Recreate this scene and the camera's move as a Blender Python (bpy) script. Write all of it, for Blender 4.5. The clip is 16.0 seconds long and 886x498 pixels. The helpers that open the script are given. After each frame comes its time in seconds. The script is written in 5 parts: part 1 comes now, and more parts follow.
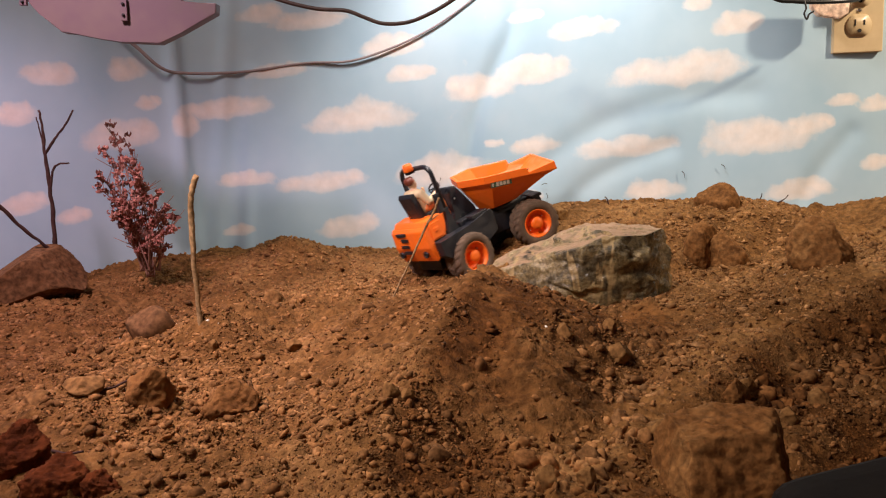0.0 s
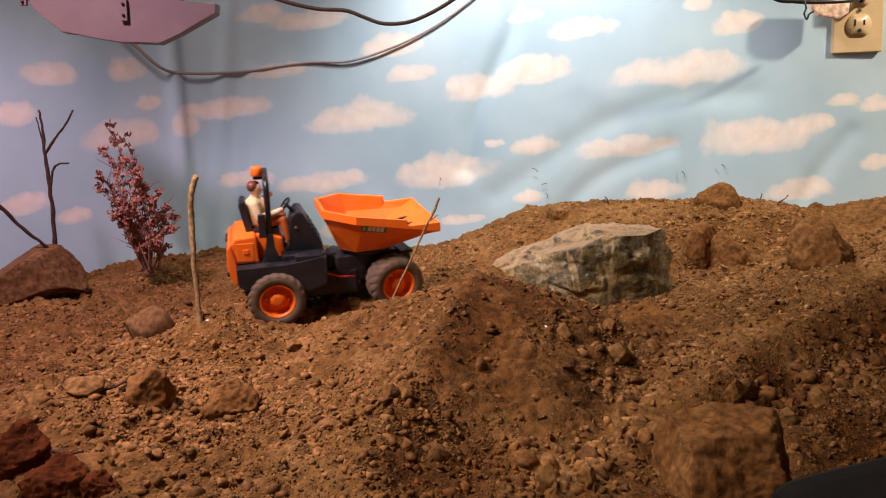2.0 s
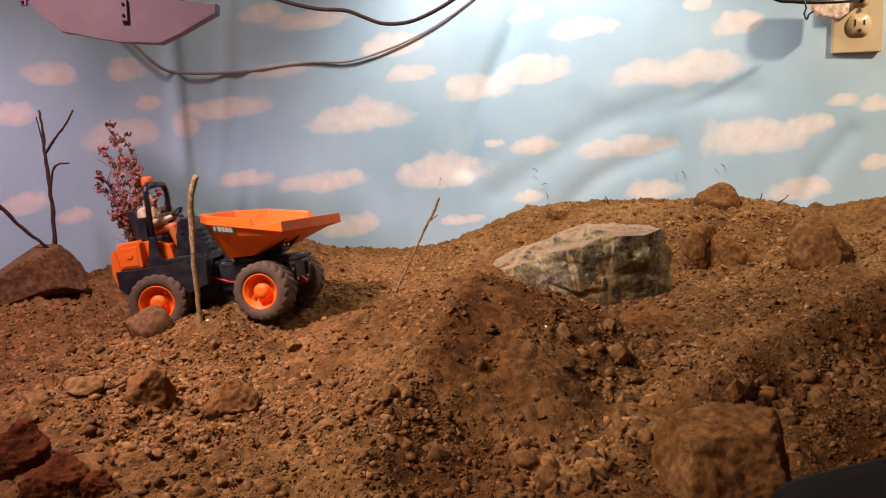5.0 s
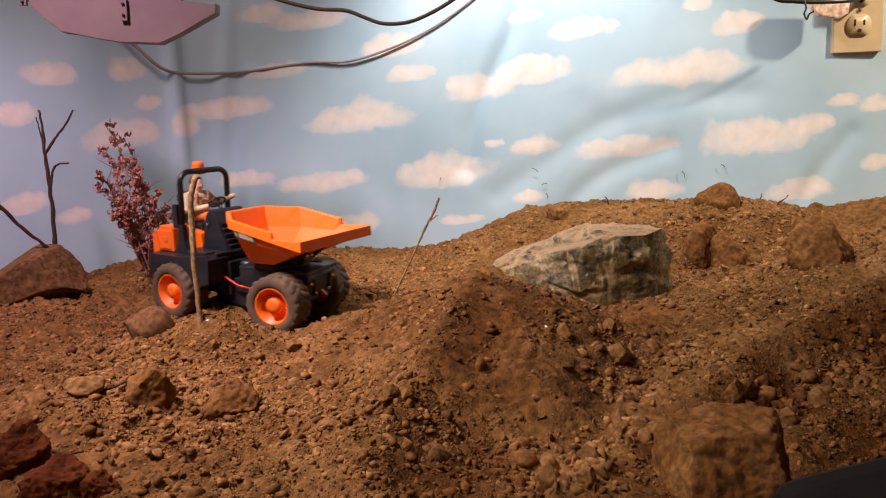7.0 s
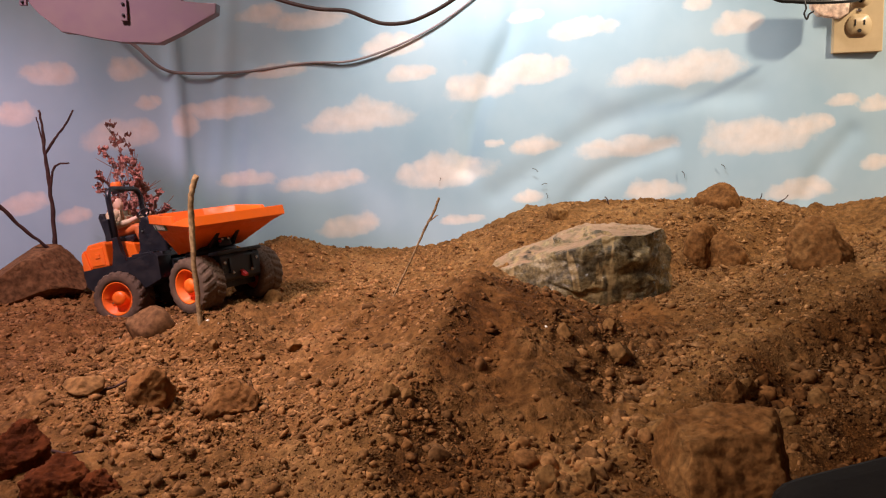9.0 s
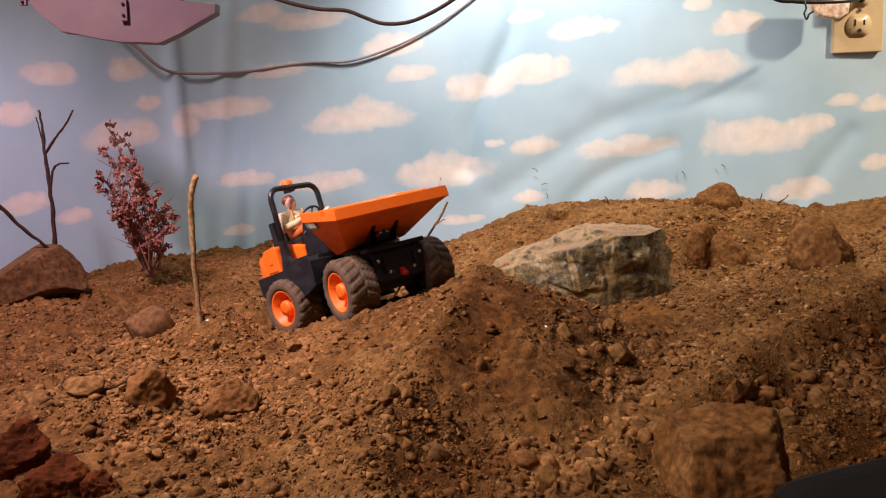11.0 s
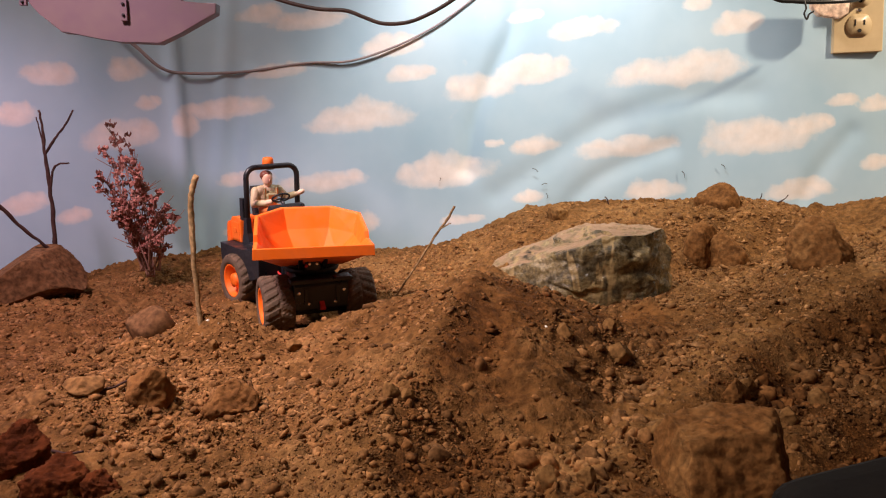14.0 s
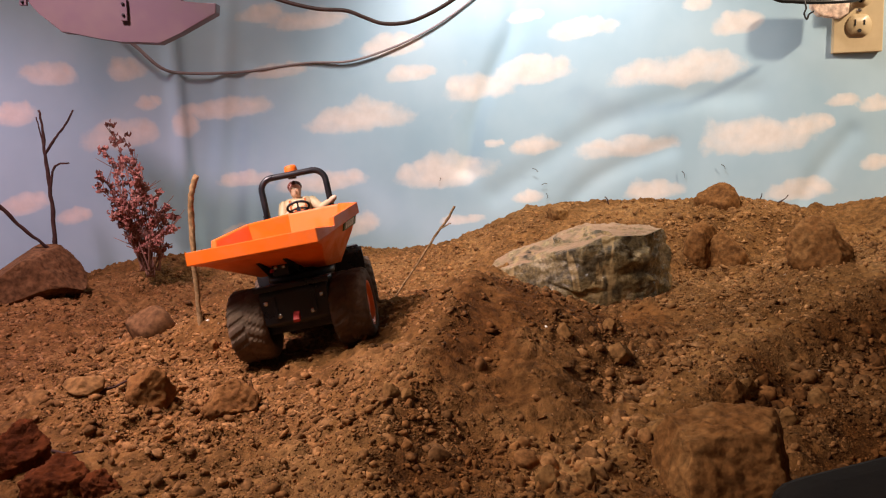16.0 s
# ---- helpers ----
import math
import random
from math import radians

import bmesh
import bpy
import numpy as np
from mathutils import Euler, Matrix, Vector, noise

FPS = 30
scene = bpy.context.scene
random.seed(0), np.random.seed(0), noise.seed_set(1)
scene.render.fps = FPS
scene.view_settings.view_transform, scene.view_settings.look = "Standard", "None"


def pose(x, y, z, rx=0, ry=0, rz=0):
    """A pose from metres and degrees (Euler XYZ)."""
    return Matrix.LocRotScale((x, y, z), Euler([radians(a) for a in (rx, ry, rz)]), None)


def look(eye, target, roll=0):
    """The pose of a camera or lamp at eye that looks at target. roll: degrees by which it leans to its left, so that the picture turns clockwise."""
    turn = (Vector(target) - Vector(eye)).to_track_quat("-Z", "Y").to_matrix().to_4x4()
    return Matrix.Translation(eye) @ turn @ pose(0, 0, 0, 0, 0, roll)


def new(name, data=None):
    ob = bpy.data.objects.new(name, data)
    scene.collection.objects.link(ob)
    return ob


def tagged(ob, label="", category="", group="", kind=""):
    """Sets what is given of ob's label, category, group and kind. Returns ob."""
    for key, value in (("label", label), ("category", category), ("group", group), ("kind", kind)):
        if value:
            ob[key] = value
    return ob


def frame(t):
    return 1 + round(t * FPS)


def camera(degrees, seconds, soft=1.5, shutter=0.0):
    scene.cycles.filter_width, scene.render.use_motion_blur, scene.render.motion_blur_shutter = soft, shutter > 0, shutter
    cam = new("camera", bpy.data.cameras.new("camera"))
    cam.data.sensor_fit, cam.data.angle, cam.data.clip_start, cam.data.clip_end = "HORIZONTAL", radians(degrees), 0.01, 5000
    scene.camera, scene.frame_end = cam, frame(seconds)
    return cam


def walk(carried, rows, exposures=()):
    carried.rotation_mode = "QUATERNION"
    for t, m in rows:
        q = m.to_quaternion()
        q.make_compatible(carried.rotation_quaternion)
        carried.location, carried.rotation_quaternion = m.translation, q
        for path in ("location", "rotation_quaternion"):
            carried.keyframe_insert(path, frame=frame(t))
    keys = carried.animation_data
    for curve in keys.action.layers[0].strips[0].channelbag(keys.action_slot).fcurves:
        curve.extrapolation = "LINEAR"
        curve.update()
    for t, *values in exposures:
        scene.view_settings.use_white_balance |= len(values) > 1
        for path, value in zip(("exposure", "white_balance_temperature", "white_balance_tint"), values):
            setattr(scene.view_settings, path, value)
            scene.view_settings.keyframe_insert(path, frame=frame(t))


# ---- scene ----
cam = camera(62, 16.0, soft=1.15, shutter=0.5)
EYE = (0.0, 0.0, 0.156)
walk(cam, [(0.0, pose(*EYE, 82.01, 0, 0)), (16.0, pose(*EYE, 82.01, 0, 0))])

# ---- light ----
world = bpy.data.worlds.new("room_air")
scene.world = world
world.use_nodes = True
world.node_tree.nodes["Background"].inputs[0].default_value = (1.0, 0.86, 0.72, 1)
world.node_tree.nodes["Background"].inputs[1].default_value = 0.20
scene.view_settings.exposure = 0.0


def lamp(name, kind, at, target, power, colour, size, cone=0):
    data = bpy.data.lights.new(name, kind)
    data.energy, data.color = power, colour
    if kind == "AREA":
        data.shape, data.size = "DISK", size
    else:
        data.shadow_soft_size = size
    if kind == "SPOT":
        data.spot_size, data.spot_blend = radians(cone), 0.7
    ob = new(name, data)
    ob.matrix_world = look(at, target)
    return ob


lamp("clamp_lamp_light", "SPOT", (1.03, 0.735, 0.735), (0.47, 1.05, 0.16), 31.0, (1.0, 0.80, 0.58), 0.02, 52)
lamp("shelf_lamp_light", "SPOT", (0.07, 0.85, 0.62), (0.16, 1.05, 0.14), 14.0, (1.0, 0.92, 0.87), 0.03, 104)
lamp("key_lamp_light", "SPOT", (-0.38, 0.40, 0.52), (0.14, 0.60, 0.0), 16.5, (1.0, 0.85, 0.75), 0.045, 80)
# Unseen pink fill, added for the hazy tint on the left.
lamp("pink_fill_light", "SPOT", (-0.46, 0.46, 0.62), (-0.38, 0.67, 0.0), 17.5, (1.0, 0.64, 0.77), 0.03, 84)
lamp("ceiling_lamp_light", "AREA", (-0.62, 0.02, 1.25), (-0.25, 0.75, 0.0), 7.5, (1.0, 0.80, 0.74), 0.30)









# ---- materials ----
def material(name, colour, rough=0.6, metal=0.0):
    m = bpy.data.materials.new(name)
    m.use_nodes = True
    b = m.node_tree.nodes["Principled BSDF"]
    b.inputs["Base Color"].default_value = (*colour, 1)
    b.inputs["Roughness"].default_value = rough
    b.inputs["Metallic"].default_value = metal
    return m


def node(m, kind, **values):
    n = m.node_tree.nodes.new(kind)
    for key, value in values.items():
        if key == "operation":
            n.operation = value
        else:
            n.inputs[key].default_value = value
    return n


def wire(m, a, out, b, into):
    m.node_tree.links.new(a.outputs[out], b.inputs[into])


def ramp(m, stops):
    n = m.node_tree.nodes.new("ShaderNodeValToRGB")
    el = n.color_ramp.elements
    while len(el) < len(stops):
        el.new(0.5)
    for e, (at, c) in zip(el, stops):
        e.position, e.color = at, (*c, 1)
    return n


def mottled(name, stops, scale, detail=6, rough=0.85, bump=0.0, bump_scale=None, bump_size=0.001, fine=None, metal=0.0, space="Object"):
    """Noise through a ramp of colours, a second finer noise mixed in, and relief."""
    m = material(name, stops[0][1], rough, metal)
    b = m.node_tree.nodes["Principled BSDF"]
    if rough > 0.84:
        b.inputs["Specular IOR Level"].default_value = 0.12
    co = m.node_tree.nodes.new("ShaderNodeTexCoord")
    n1 = node(m, "ShaderNodeTexNoise", Scale=scale, Detail=detail, Roughness=0.62)
    wire(m, co, space, n1, "Vector")
    r = ramp(m, stops)
    wire(m, n1, "Fac", r, "Fac")
    last, socket = r, "Color"
    if fine:
        n2 = node(m, "ShaderNodeTexNoise", Scale=fine, Detail=4)
        wire(m, co, space, n2, "Vector")
        r2 = ramp(m, [(0.32, (0.58, 0.58, 0.58)), (0.68, (1.34, 1.34, 1.34))])
        wire(m, n2, "Fac", r2, "Fac")
        mix = m.node_tree.nodes.new("ShaderNodeMix")
        mix.data_type, mix.blend_type = "RGBA", "MULTIPLY"
        mix.inputs["Factor"].default_value = 1.0
        m.node_tree.links.new(r.outputs["Color"], mix.inputs[6])
        m.node_tree.links.new(r2.outputs["Color"], mix.inputs[7])
        last, socket = mix, 2
    m.node_tree.links.new(last.outputs[socket], b.inputs["Base Color"])
    if bump:
        n3 = node(m, "ShaderNodeTexNoise", Scale=bump_scale or scale * 4, Detail=6, Roughness=0.6)
        wire(m, co, space, n3, "Vector")
        bp = node(m, "ShaderNodeBump", Strength=bump, Distance=bump_size)
        wire(m, n3, "Fac", bp, "Height")
        wire(m, bp, "Normal", b, "Normal")
    return m


DIRT = mottled("dry_earth", [(0.25, (0.094, 0.041, 0.012)), (0.5, (0.175, 0.082, 0.026)), (0.75, (0.280, 0.148, 0.056))], 14, 8, 0.95, 1.0, 420, 0.0020, 160)


def tinted_by(m, name, tint):
    """Earth tinted by a named field: moist with painted shading, or paler."""
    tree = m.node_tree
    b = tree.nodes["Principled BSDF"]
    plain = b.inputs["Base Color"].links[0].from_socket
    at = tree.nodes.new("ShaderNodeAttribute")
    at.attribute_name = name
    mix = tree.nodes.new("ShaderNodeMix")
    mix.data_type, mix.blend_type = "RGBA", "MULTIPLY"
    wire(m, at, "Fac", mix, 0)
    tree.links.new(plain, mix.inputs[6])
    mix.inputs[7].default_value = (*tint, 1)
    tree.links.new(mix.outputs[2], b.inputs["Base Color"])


# Darker for moist earth, plus shading painted on the faces turned away.
tinted_by(DIRT, "damp_shade", (0.68, 0.56, 0.43))
# Paler along the top of the track bank and on the shelf.
tinted_by(DIRT, "pale_tint", (1.42, 1.46, 1.50))
CLOD = mottled("earth_clods", [(0.25, (0.094, 0.038, 0.011)), (0.5, (0.177, 0.077, 0.024)), (0.8, (0.280, 0.146, 0.054))], 30, 6, 0.92, 0.7, 500, 0.0008, 220)


# ---- shaping ----
def mesh_object(name, bm, mats, parent=None, label="", smooth=False):
    me = bpy.data.meshes.new(name)
    bmesh.ops.recalc_face_normals(bm, faces=bm.faces)
    bm.to_mesh(me)
    bm.free()
    for m in mats if isinstance(mats, (list, tuple)) else [mats]:
        me.materials.append(m)
    if smooth:
        me.shade_smooth()
    ob = new(name, me)
    if parent:
        ob.parent = parent
    return tagged(ob, label)


def part(name, bm, mat, parent, label="", smooth=False):
    return mesh_object(name, bm, mat, parent, label, smooth)


def value_noise(x, y, seed):
    """Smooth lattice noise in -1..1 for arrays."""
    xi, yi = np.floor(x).astype(np.int64), np.floor(y).astype(np.int64)
    fx, fy = x - xi, y - yi
    fx, fy = fx * fx * fx * (fx * (fx * 6 - 15) + 10), fy * fy * fy * (fy * (fy * 6 - 15) + 10)

    def corner(a, b):
        h = (a * 374761393 + b * 668265263 + seed * 982451653) & 0x7FFFFFFF
        h = ((h ^ (h >> 13)) * 1274126177) & 0x7FFFFFFF
        return ((h ^ (h >> 16)) & 0xFFFF) / 32767.5 - 1.0
    a, b = corner(xi, yi), corner(xi + 1, yi)
    c, d = corner(xi, yi + 1), corner(xi + 1, yi + 1)
    return (a + (b - a) * fx) * (1 - fy) + (c + (d - c) * fx) * fy


def fractal(x, y, size, octaves, seed, gain=0.5):
    total, amp = 0.0, 1.0
    for k in range(octaves):
        total = total + amp * value_noise(x / size * 2 ** k + 17.3 * k, y / size * 2 ** k - 9.1 * k, seed + k)
        amp *= gain
    return total


# ---- the heap of earth ----
def hill(x, y, cx, cy, sx, sy, turn, high, power=2.0):
    c, s = math.cos(radians(turn)), math.sin(radians(turn))
    u, v = ((x - cx) * c + (y - cy) * s) / sx, (-(x - cx) * s + (y - cy) * c) / sy
    return high * np.exp(-((u * u + v * v) ** (power / 2)))


def soft_max(a, b, k):
    return k * np.logaddexp(a / k, b / k)


def along(x, y, line):
    """For each stretch of a line of (x, y, z): the distance from it, the side of it (left is positive) and its height there."""
    for (x0, y0, z0), (x1, y1, z1) in zip(line, line[1:]):
        dx, dy = x1 - x0, y1 - y0
        l2 = dx * dx + dy * dy
        k = np.clip(((x - x0) * dx + (y - y0) * dy) / l2, 0, 1)
        px, py = x - (x0 + k * dx), y - (y0 + k * dy)
        yield np.sqrt(px * px + py * py), (dx * py - dy * px) / math.sqrt(l2), z0 + k * (z1 - z0)


def bank(x, y, crest, left, right):
    """Loose earth heaped along a crest, falling at an even slope to either side."""
    top = None
    for d, side, z in along(x, y, crest):
        slope = left + (right - left) / (1 + np.exp(np.clip(side / 0.010, -40, 40)))
        h = z - slope * (np.sqrt(d * d + 0.00003) - 0.0055)
        top = h if top is None else np.maximum(top, h)
    return top


def gully(x, y, bed, slope):
    low = None
    for d, side, z in along(x, y, bed):
        h = z + slope * d * d / (d + 0.02)
        low = h if low is None else np.minimum(low, h)
    return low


def crumbs(x, y, size, seed, keep=0.7):
    """Domes of earth on a jittered lattice: 0 between them, 1 on top."""
    u, v = x / size, y / size
    ui, vi = np.floor(u).astype(np.int64), np.floor(v).astype(np.int64)
    best = np.zeros(np.broadcast(x, y).shape)
    for a in (-1, 0, 1):
        for b in (-1, 0, 1):
            p, q = ui + a, vi + b
            h = (p * 73856093 ^ q * 19349663 ^ seed * 83492791) & 0x7FFFFFFF
            h = ((h ^ (h >> 13)) * 1274126177) & 0x7FFFFFFF
            jx, jy, jr = (h & 1023) / 1023, ((h >> 10) & 1023) / 1023, ((h >> 20) & 1023) / 1023
            r = 0.25 + 0.55 * jr
            d2 = ((u - p - jx) ** 2 + (v - q - jy) ** 2) / (r * r)
            dome = np.sqrt(np.clip(1 - d2, 0, 1)) * r / 0.8
            best = np.maximum(best, np.where((h >> 5) % 100 < keep * 100, dome, 0))
    return best


WHEEL_HUMPS = [(-0.22, 0.62, 0.003), (-0.22, 0.69, 0.0094), (-0.22, 0.76, 0.0103), (-0.15, 0.62, 0.003), (-0.15, 0.83, 0.0089), (-0.08, 0.76, 0.0067), (-0.08, 0.83, 0.0121), (-0.01, 0.76, -0.0127), (0.06, 0.83, 0.0123), (0.06, 0.9, 0.0083), (0.13, 0.83, 0.0127)]
CREST_NEAR = [(0.031, 0.600, 0.0490), (0.0067, 0.530, 0.0345), (-0.016, 0.460, 0.0190), (-0.030, 0.400, 0.0045), (-0.036, 0.330, -0.014)]
CREST_EAST = [(0.031, 0.600, 0.0490), (0.0555, 0.620, 0.0420), (0.109, 0.650, 0.0180), (0.150, 0.668, 0.004)]
CREST_BACK = [(0.031, 0.600, 0.0490), (0.028, 0.650, 0.036), (0.050, 0.740, 0.030)]
CREST_TRACK = [(0.0823, 0.383, -0.0209), (0.1424, 0.45, -0.0139), (0.1851, 0.49, -0.0035), (0.2366, 0.55, 0.007), (0.2895, 0.58, 0.0153), (0.4026, 0.66, 0.038), (0.5, 0.73, 0.06)]
CREST_TERRACE = [(0.2183, 0.4537, -0.021), (0.2593, 0.4734, -0.02), (0.3167, 0.4871, -0.017)]
GULLY_BED = [(0.1998, 0.6264, 0.0), (0.1383, 0.5025, -0.015), (0.0927, 0.4177, -0.021), (0.055, 0.3861, -0.024), (0.0283, 0.3624, -0.026)]


def damp_shade_flank(x, y):
    """Fresh moist slide between crest and gully, with shading painted in, 0 to 1."""
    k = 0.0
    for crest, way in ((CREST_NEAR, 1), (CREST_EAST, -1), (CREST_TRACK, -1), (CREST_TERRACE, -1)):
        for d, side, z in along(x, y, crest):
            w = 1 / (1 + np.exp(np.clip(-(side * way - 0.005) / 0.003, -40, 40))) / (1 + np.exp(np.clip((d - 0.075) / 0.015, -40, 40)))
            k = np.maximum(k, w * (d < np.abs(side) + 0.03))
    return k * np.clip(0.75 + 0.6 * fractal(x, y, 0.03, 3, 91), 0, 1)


def pale_top(x, y):
    """Packed, paler earth along the top of the track bank and on the boulder's shelf, 0 to 1."""
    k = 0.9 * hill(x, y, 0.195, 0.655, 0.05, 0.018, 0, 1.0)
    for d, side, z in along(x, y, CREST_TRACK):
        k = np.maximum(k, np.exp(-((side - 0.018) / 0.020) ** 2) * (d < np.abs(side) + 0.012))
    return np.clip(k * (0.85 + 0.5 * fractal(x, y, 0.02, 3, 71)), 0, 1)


def ground_height(x, y, rough=True):
    x, y = np.asarray(x, float), np.asarray(y, float)
    z = np.full(np.broadcast(x, y).shape, -0.018)
    # slow rise to the back, higher to the east
    z = z + 0.020 / (1 + np.exp(-(y - 0.955) / 0.025))
    z = z + 0.076 / (1 + np.exp(-(y - 0.865) / 0.030)) / (1 + np.exp(-(x - 0.065) / 0.045))
    z = z + hill(x, y, -0.205, 1.0, 0.055, 0.05, 0, 0.030)
    z = z - hill(x, y, -0.325, 0.80, 0.055, 0.06, 0, 0.013) - hill(x, y, -0.10, 0.74, 0.07, 0.06, 0, 0.006)
    z = z - hill(x, y, -0.165, 0.69, 0.065, 0.05, 0, 0.010) - hill(x, y, -0.29, 0.70, 0.05, 0.045, 0, 0.007)
    z = z + hill(x, y, 0.062, 0.765, 0.055, 0.045, 0, 0.020)
    z = z + hill(x, y, 0.36, 0.93, 0.10, 0.06, 0, 0.018)
    z = z + hill(x, y, 0.64, 0.88, 0.08, 0.10, 0, 0.03) - hill(x, y, 0.535, 0.985, 0.05, 0.10, 0, 0.026)
    # the shelf that the boulder stands on
    z = z + hill(x, y, 0.20, 0.74, 0.12, 0.05, 0, 0.012)
    # low heaps to the west
    z = z + hill(x, y, -0.185, 0.60, 0.05, 0.035, 10, 0.012)
    z = z + hill(x, y, -0.22, 0.46, 0.06, 0.05, 10, 0.012)
    z = z - hill(x, y, 0.27, 0.41, 0.15, 0.085, 15, 0.028)
    z = z + hill(x, y, -0.198, 0.628, 0.040, 0.026, 10, 0.016)
    # humps and ruts where the wheels have packed the earth
    for cx, cy, high in WHEEL_HUMPS:
        z = z + hill(x, y, cx, cy, 0.06, 0.06, 0, high)
    # the long bank in the middle, the track bank to the east and the terrace before it
    z = soft_max(z, bank(x, y, CREST_NEAR, 0.58, 0.44), 0.0025)
    z = soft_max(z, bank(x, y, CREST_EAST, 0.40, 0.58), 0.0015)
    z = soft_max(z, bank(x, y, CREST_BACK, 0.42, 0.36), 0.003)
    z = soft_max(z, bank(x, y, CREST_TRACK, 0.16, 0.75), 0.0012)
    z = soft_max(z, bank(x, y, CREST_TERRACE, 0.02, 0.70), 0.002)
    z = -soft_max(-z, -gully(x, y, GULLY_BED, 0.7), 0.002)
    if rough:
        damp_shade = damp_shade_flank(x, y)
        smooth = 1 - 0.55 * damp_shade
        # the track bank is packed firm
        firm = 0.0
        for d, side, h in along(x, y, CREST_TRACK):
            firm = np.maximum(firm, np.exp(-(d / 0.040) ** 2))
        smooth = smooth * (1 - 0.45 * firm)
        z = z + 0.0032 * fractal(x, y, 0.06, 3, 5) * (1 - 0.6 * damp_shade) * (1 - 0.7 * firm) + 0.0017 * fractal(x, y, 0.017, 4, 11, 0.6) * smooth
        lumps = np.clip(fractal(x, y, 0.028, 2, 31) - 0.35, 0, 1)
        z = z + 0.007 * lumps ** 1.2 * smooth
        wx, wy = x + 0.003 * value_noise(x / 0.008, y / 0.008, 3), y + 0.003 * value_noise(x / 0.008, y / 0.008, 4)
        z = z + smooth * (0.0032 * crumbs(wx, wy, 0.017, 41, 0.25) + 0.0030 * crumbs(wx, wy, 0.009, 42, 0.50) + 0.0021 * crumbs(wx, wy, 0.0052, 43, 0.75))
        # the tyre's lugs printed across the track bank
        for d, side, h in along(x, y, CREST_TRACK[1:6]):
            run = (x * 0.76 + y * 0.65) / 0.0115
            z = z + 0.0034 * np.clip(np.sin(6.283 * run + 0.9 * value_noise(x / 0.03, y / 0.03, 61)) - 0.1, 0, 1) * np.exp(-((side - 0.018) / 0.016) ** 2) * (d < np.abs(side) + 0.002)
    return z


def fast_mesh(name, co, faces, mat, smooth=True):
    me = bpy.data.meshes.new(name)
    n, k = faces.shape
    me.vertices.add(len(co))
    me.vertices.foreach_set("co", np.ascontiguousarray(co, np.float32).ravel())
    me.loops.add(n * k)
    me.loops.foreach_set("vertex_index", np.ascontiguousarray(faces, np.int32).ravel())
    me.polygons.add(n)
    me.polygons.foreach_set("loop_start", np.arange(0, n * k, k, dtype=np.int32))
    me.update(calc_edges=True)
    me.validate()
    me.materials.append(mat)
    if smooth:
        me.shade_smooth()
    return me


def ground_patch(name, xs, ys, mat):
    gx, gy = np.meshgrid(xs, ys)
    gz = ground_height(gx, gy)
    gz[0, :] = gz[-1, :] = gz[:, 0] = gz[:, -1] = -0.07
    nx, ny = len(xs), len(ys)
    co = np.stack([gx, gy, gz], -1).reshape(-1, 3)
    i = np.arange(nx * ny).reshape(ny, nx)
    faces = np.stack([i[:-1, :-1], i[:-1, 1:], i[1:, 1:], i[1:, :-1]], -1).reshape(-1, 4)
    me = fast_mesh(name, co, faces, mat)
    me.attributes.new("pale_tint", "FLOAT", "POINT").data.foreach_set("value", pale_top(gx, gy).astype(np.float32).ravel())
    me.attributes.new("damp_shade", "FLOAT", "POINT").data.foreach_set("value", damp_shade_flank(gx, gy).astype(np.float32).ravel())
    return new(name, me)


ground = ground_patch("ground", np.linspace(-0.72, 0.86, 820), np.concatenate([np.linspace(0.10, 0.30, 50)[:-1], np.linspace(0.30, 0.62, 260)[:-1], np.linspace(0.62, 1.09, 250)]), DIRT)
tagged(ground, "heaped dry brown earth with crumbs and banks", "soil", "", "structure")


# ---- the painted sky cloth and the room ----
CLOTH_LINE = [(1.30, 1.07), (-0.33, 1.07), (-0.385, 1.045), (-0.66, 0.76), (-0.75, 0.10)]
CLOUDS_HIGH = [(1.104, 0.317, 0.049, 0.019), (1.375, 0.293, 0.048, 0.018), (1.184, 0.335, 0.024, 0.012), (0.890, 0.323, 0.036, 0.020),
               (0.947, 0.350, 0.024, 0.014), (1.490, 0.327, 0.056, 0.017), (1.557, 0.335, 0.032, 0.016)]
CLOUDS_MIDDLE = [(1.347, 0.255, 0.036, 0.016), (1.412, 0.194, 0.077, 0.027), (1.531, 0.259, 0.040, 0.014), (1.171, 0.257, 0.060, 0.024),
                 (1.251, 0.234, 0.050, 0.024), (0.959, 0.257, 0.092, 0.026), (0.731, 0.218, 0.023, 0.011), (0.683, 0.212, 0.024, 0.015),
                 (0.845, 0.166, 0.081, 0.032), (0.777, 0.182, 0.040, 0.018), (1.226, 0.158, 0.016, 0.008)]
CLOUDS_LOW = [(1.027, 0.153, 0.073, 0.019), (1.165, 0.154, 0.037, 0.015), (1.299, 0.114, 0.073, 0.031), (1.471, 0.102, 0.061, 0.018),
              (1.435, 0.036, 0.043, 0.021), (1.176, 0.080, 0.023, 0.011), (0.992, 0.089, 0.041, 0.016), (0.791, 0.089, 0.049, 0.020),
              (0.680, 0.130, 0.023, 0.015), (1.585, 0.106, 0.041, 0.014), (1.600, 0.032, 0.025, 0.010), (1.270, 0.048, 0.033, 0.010)]
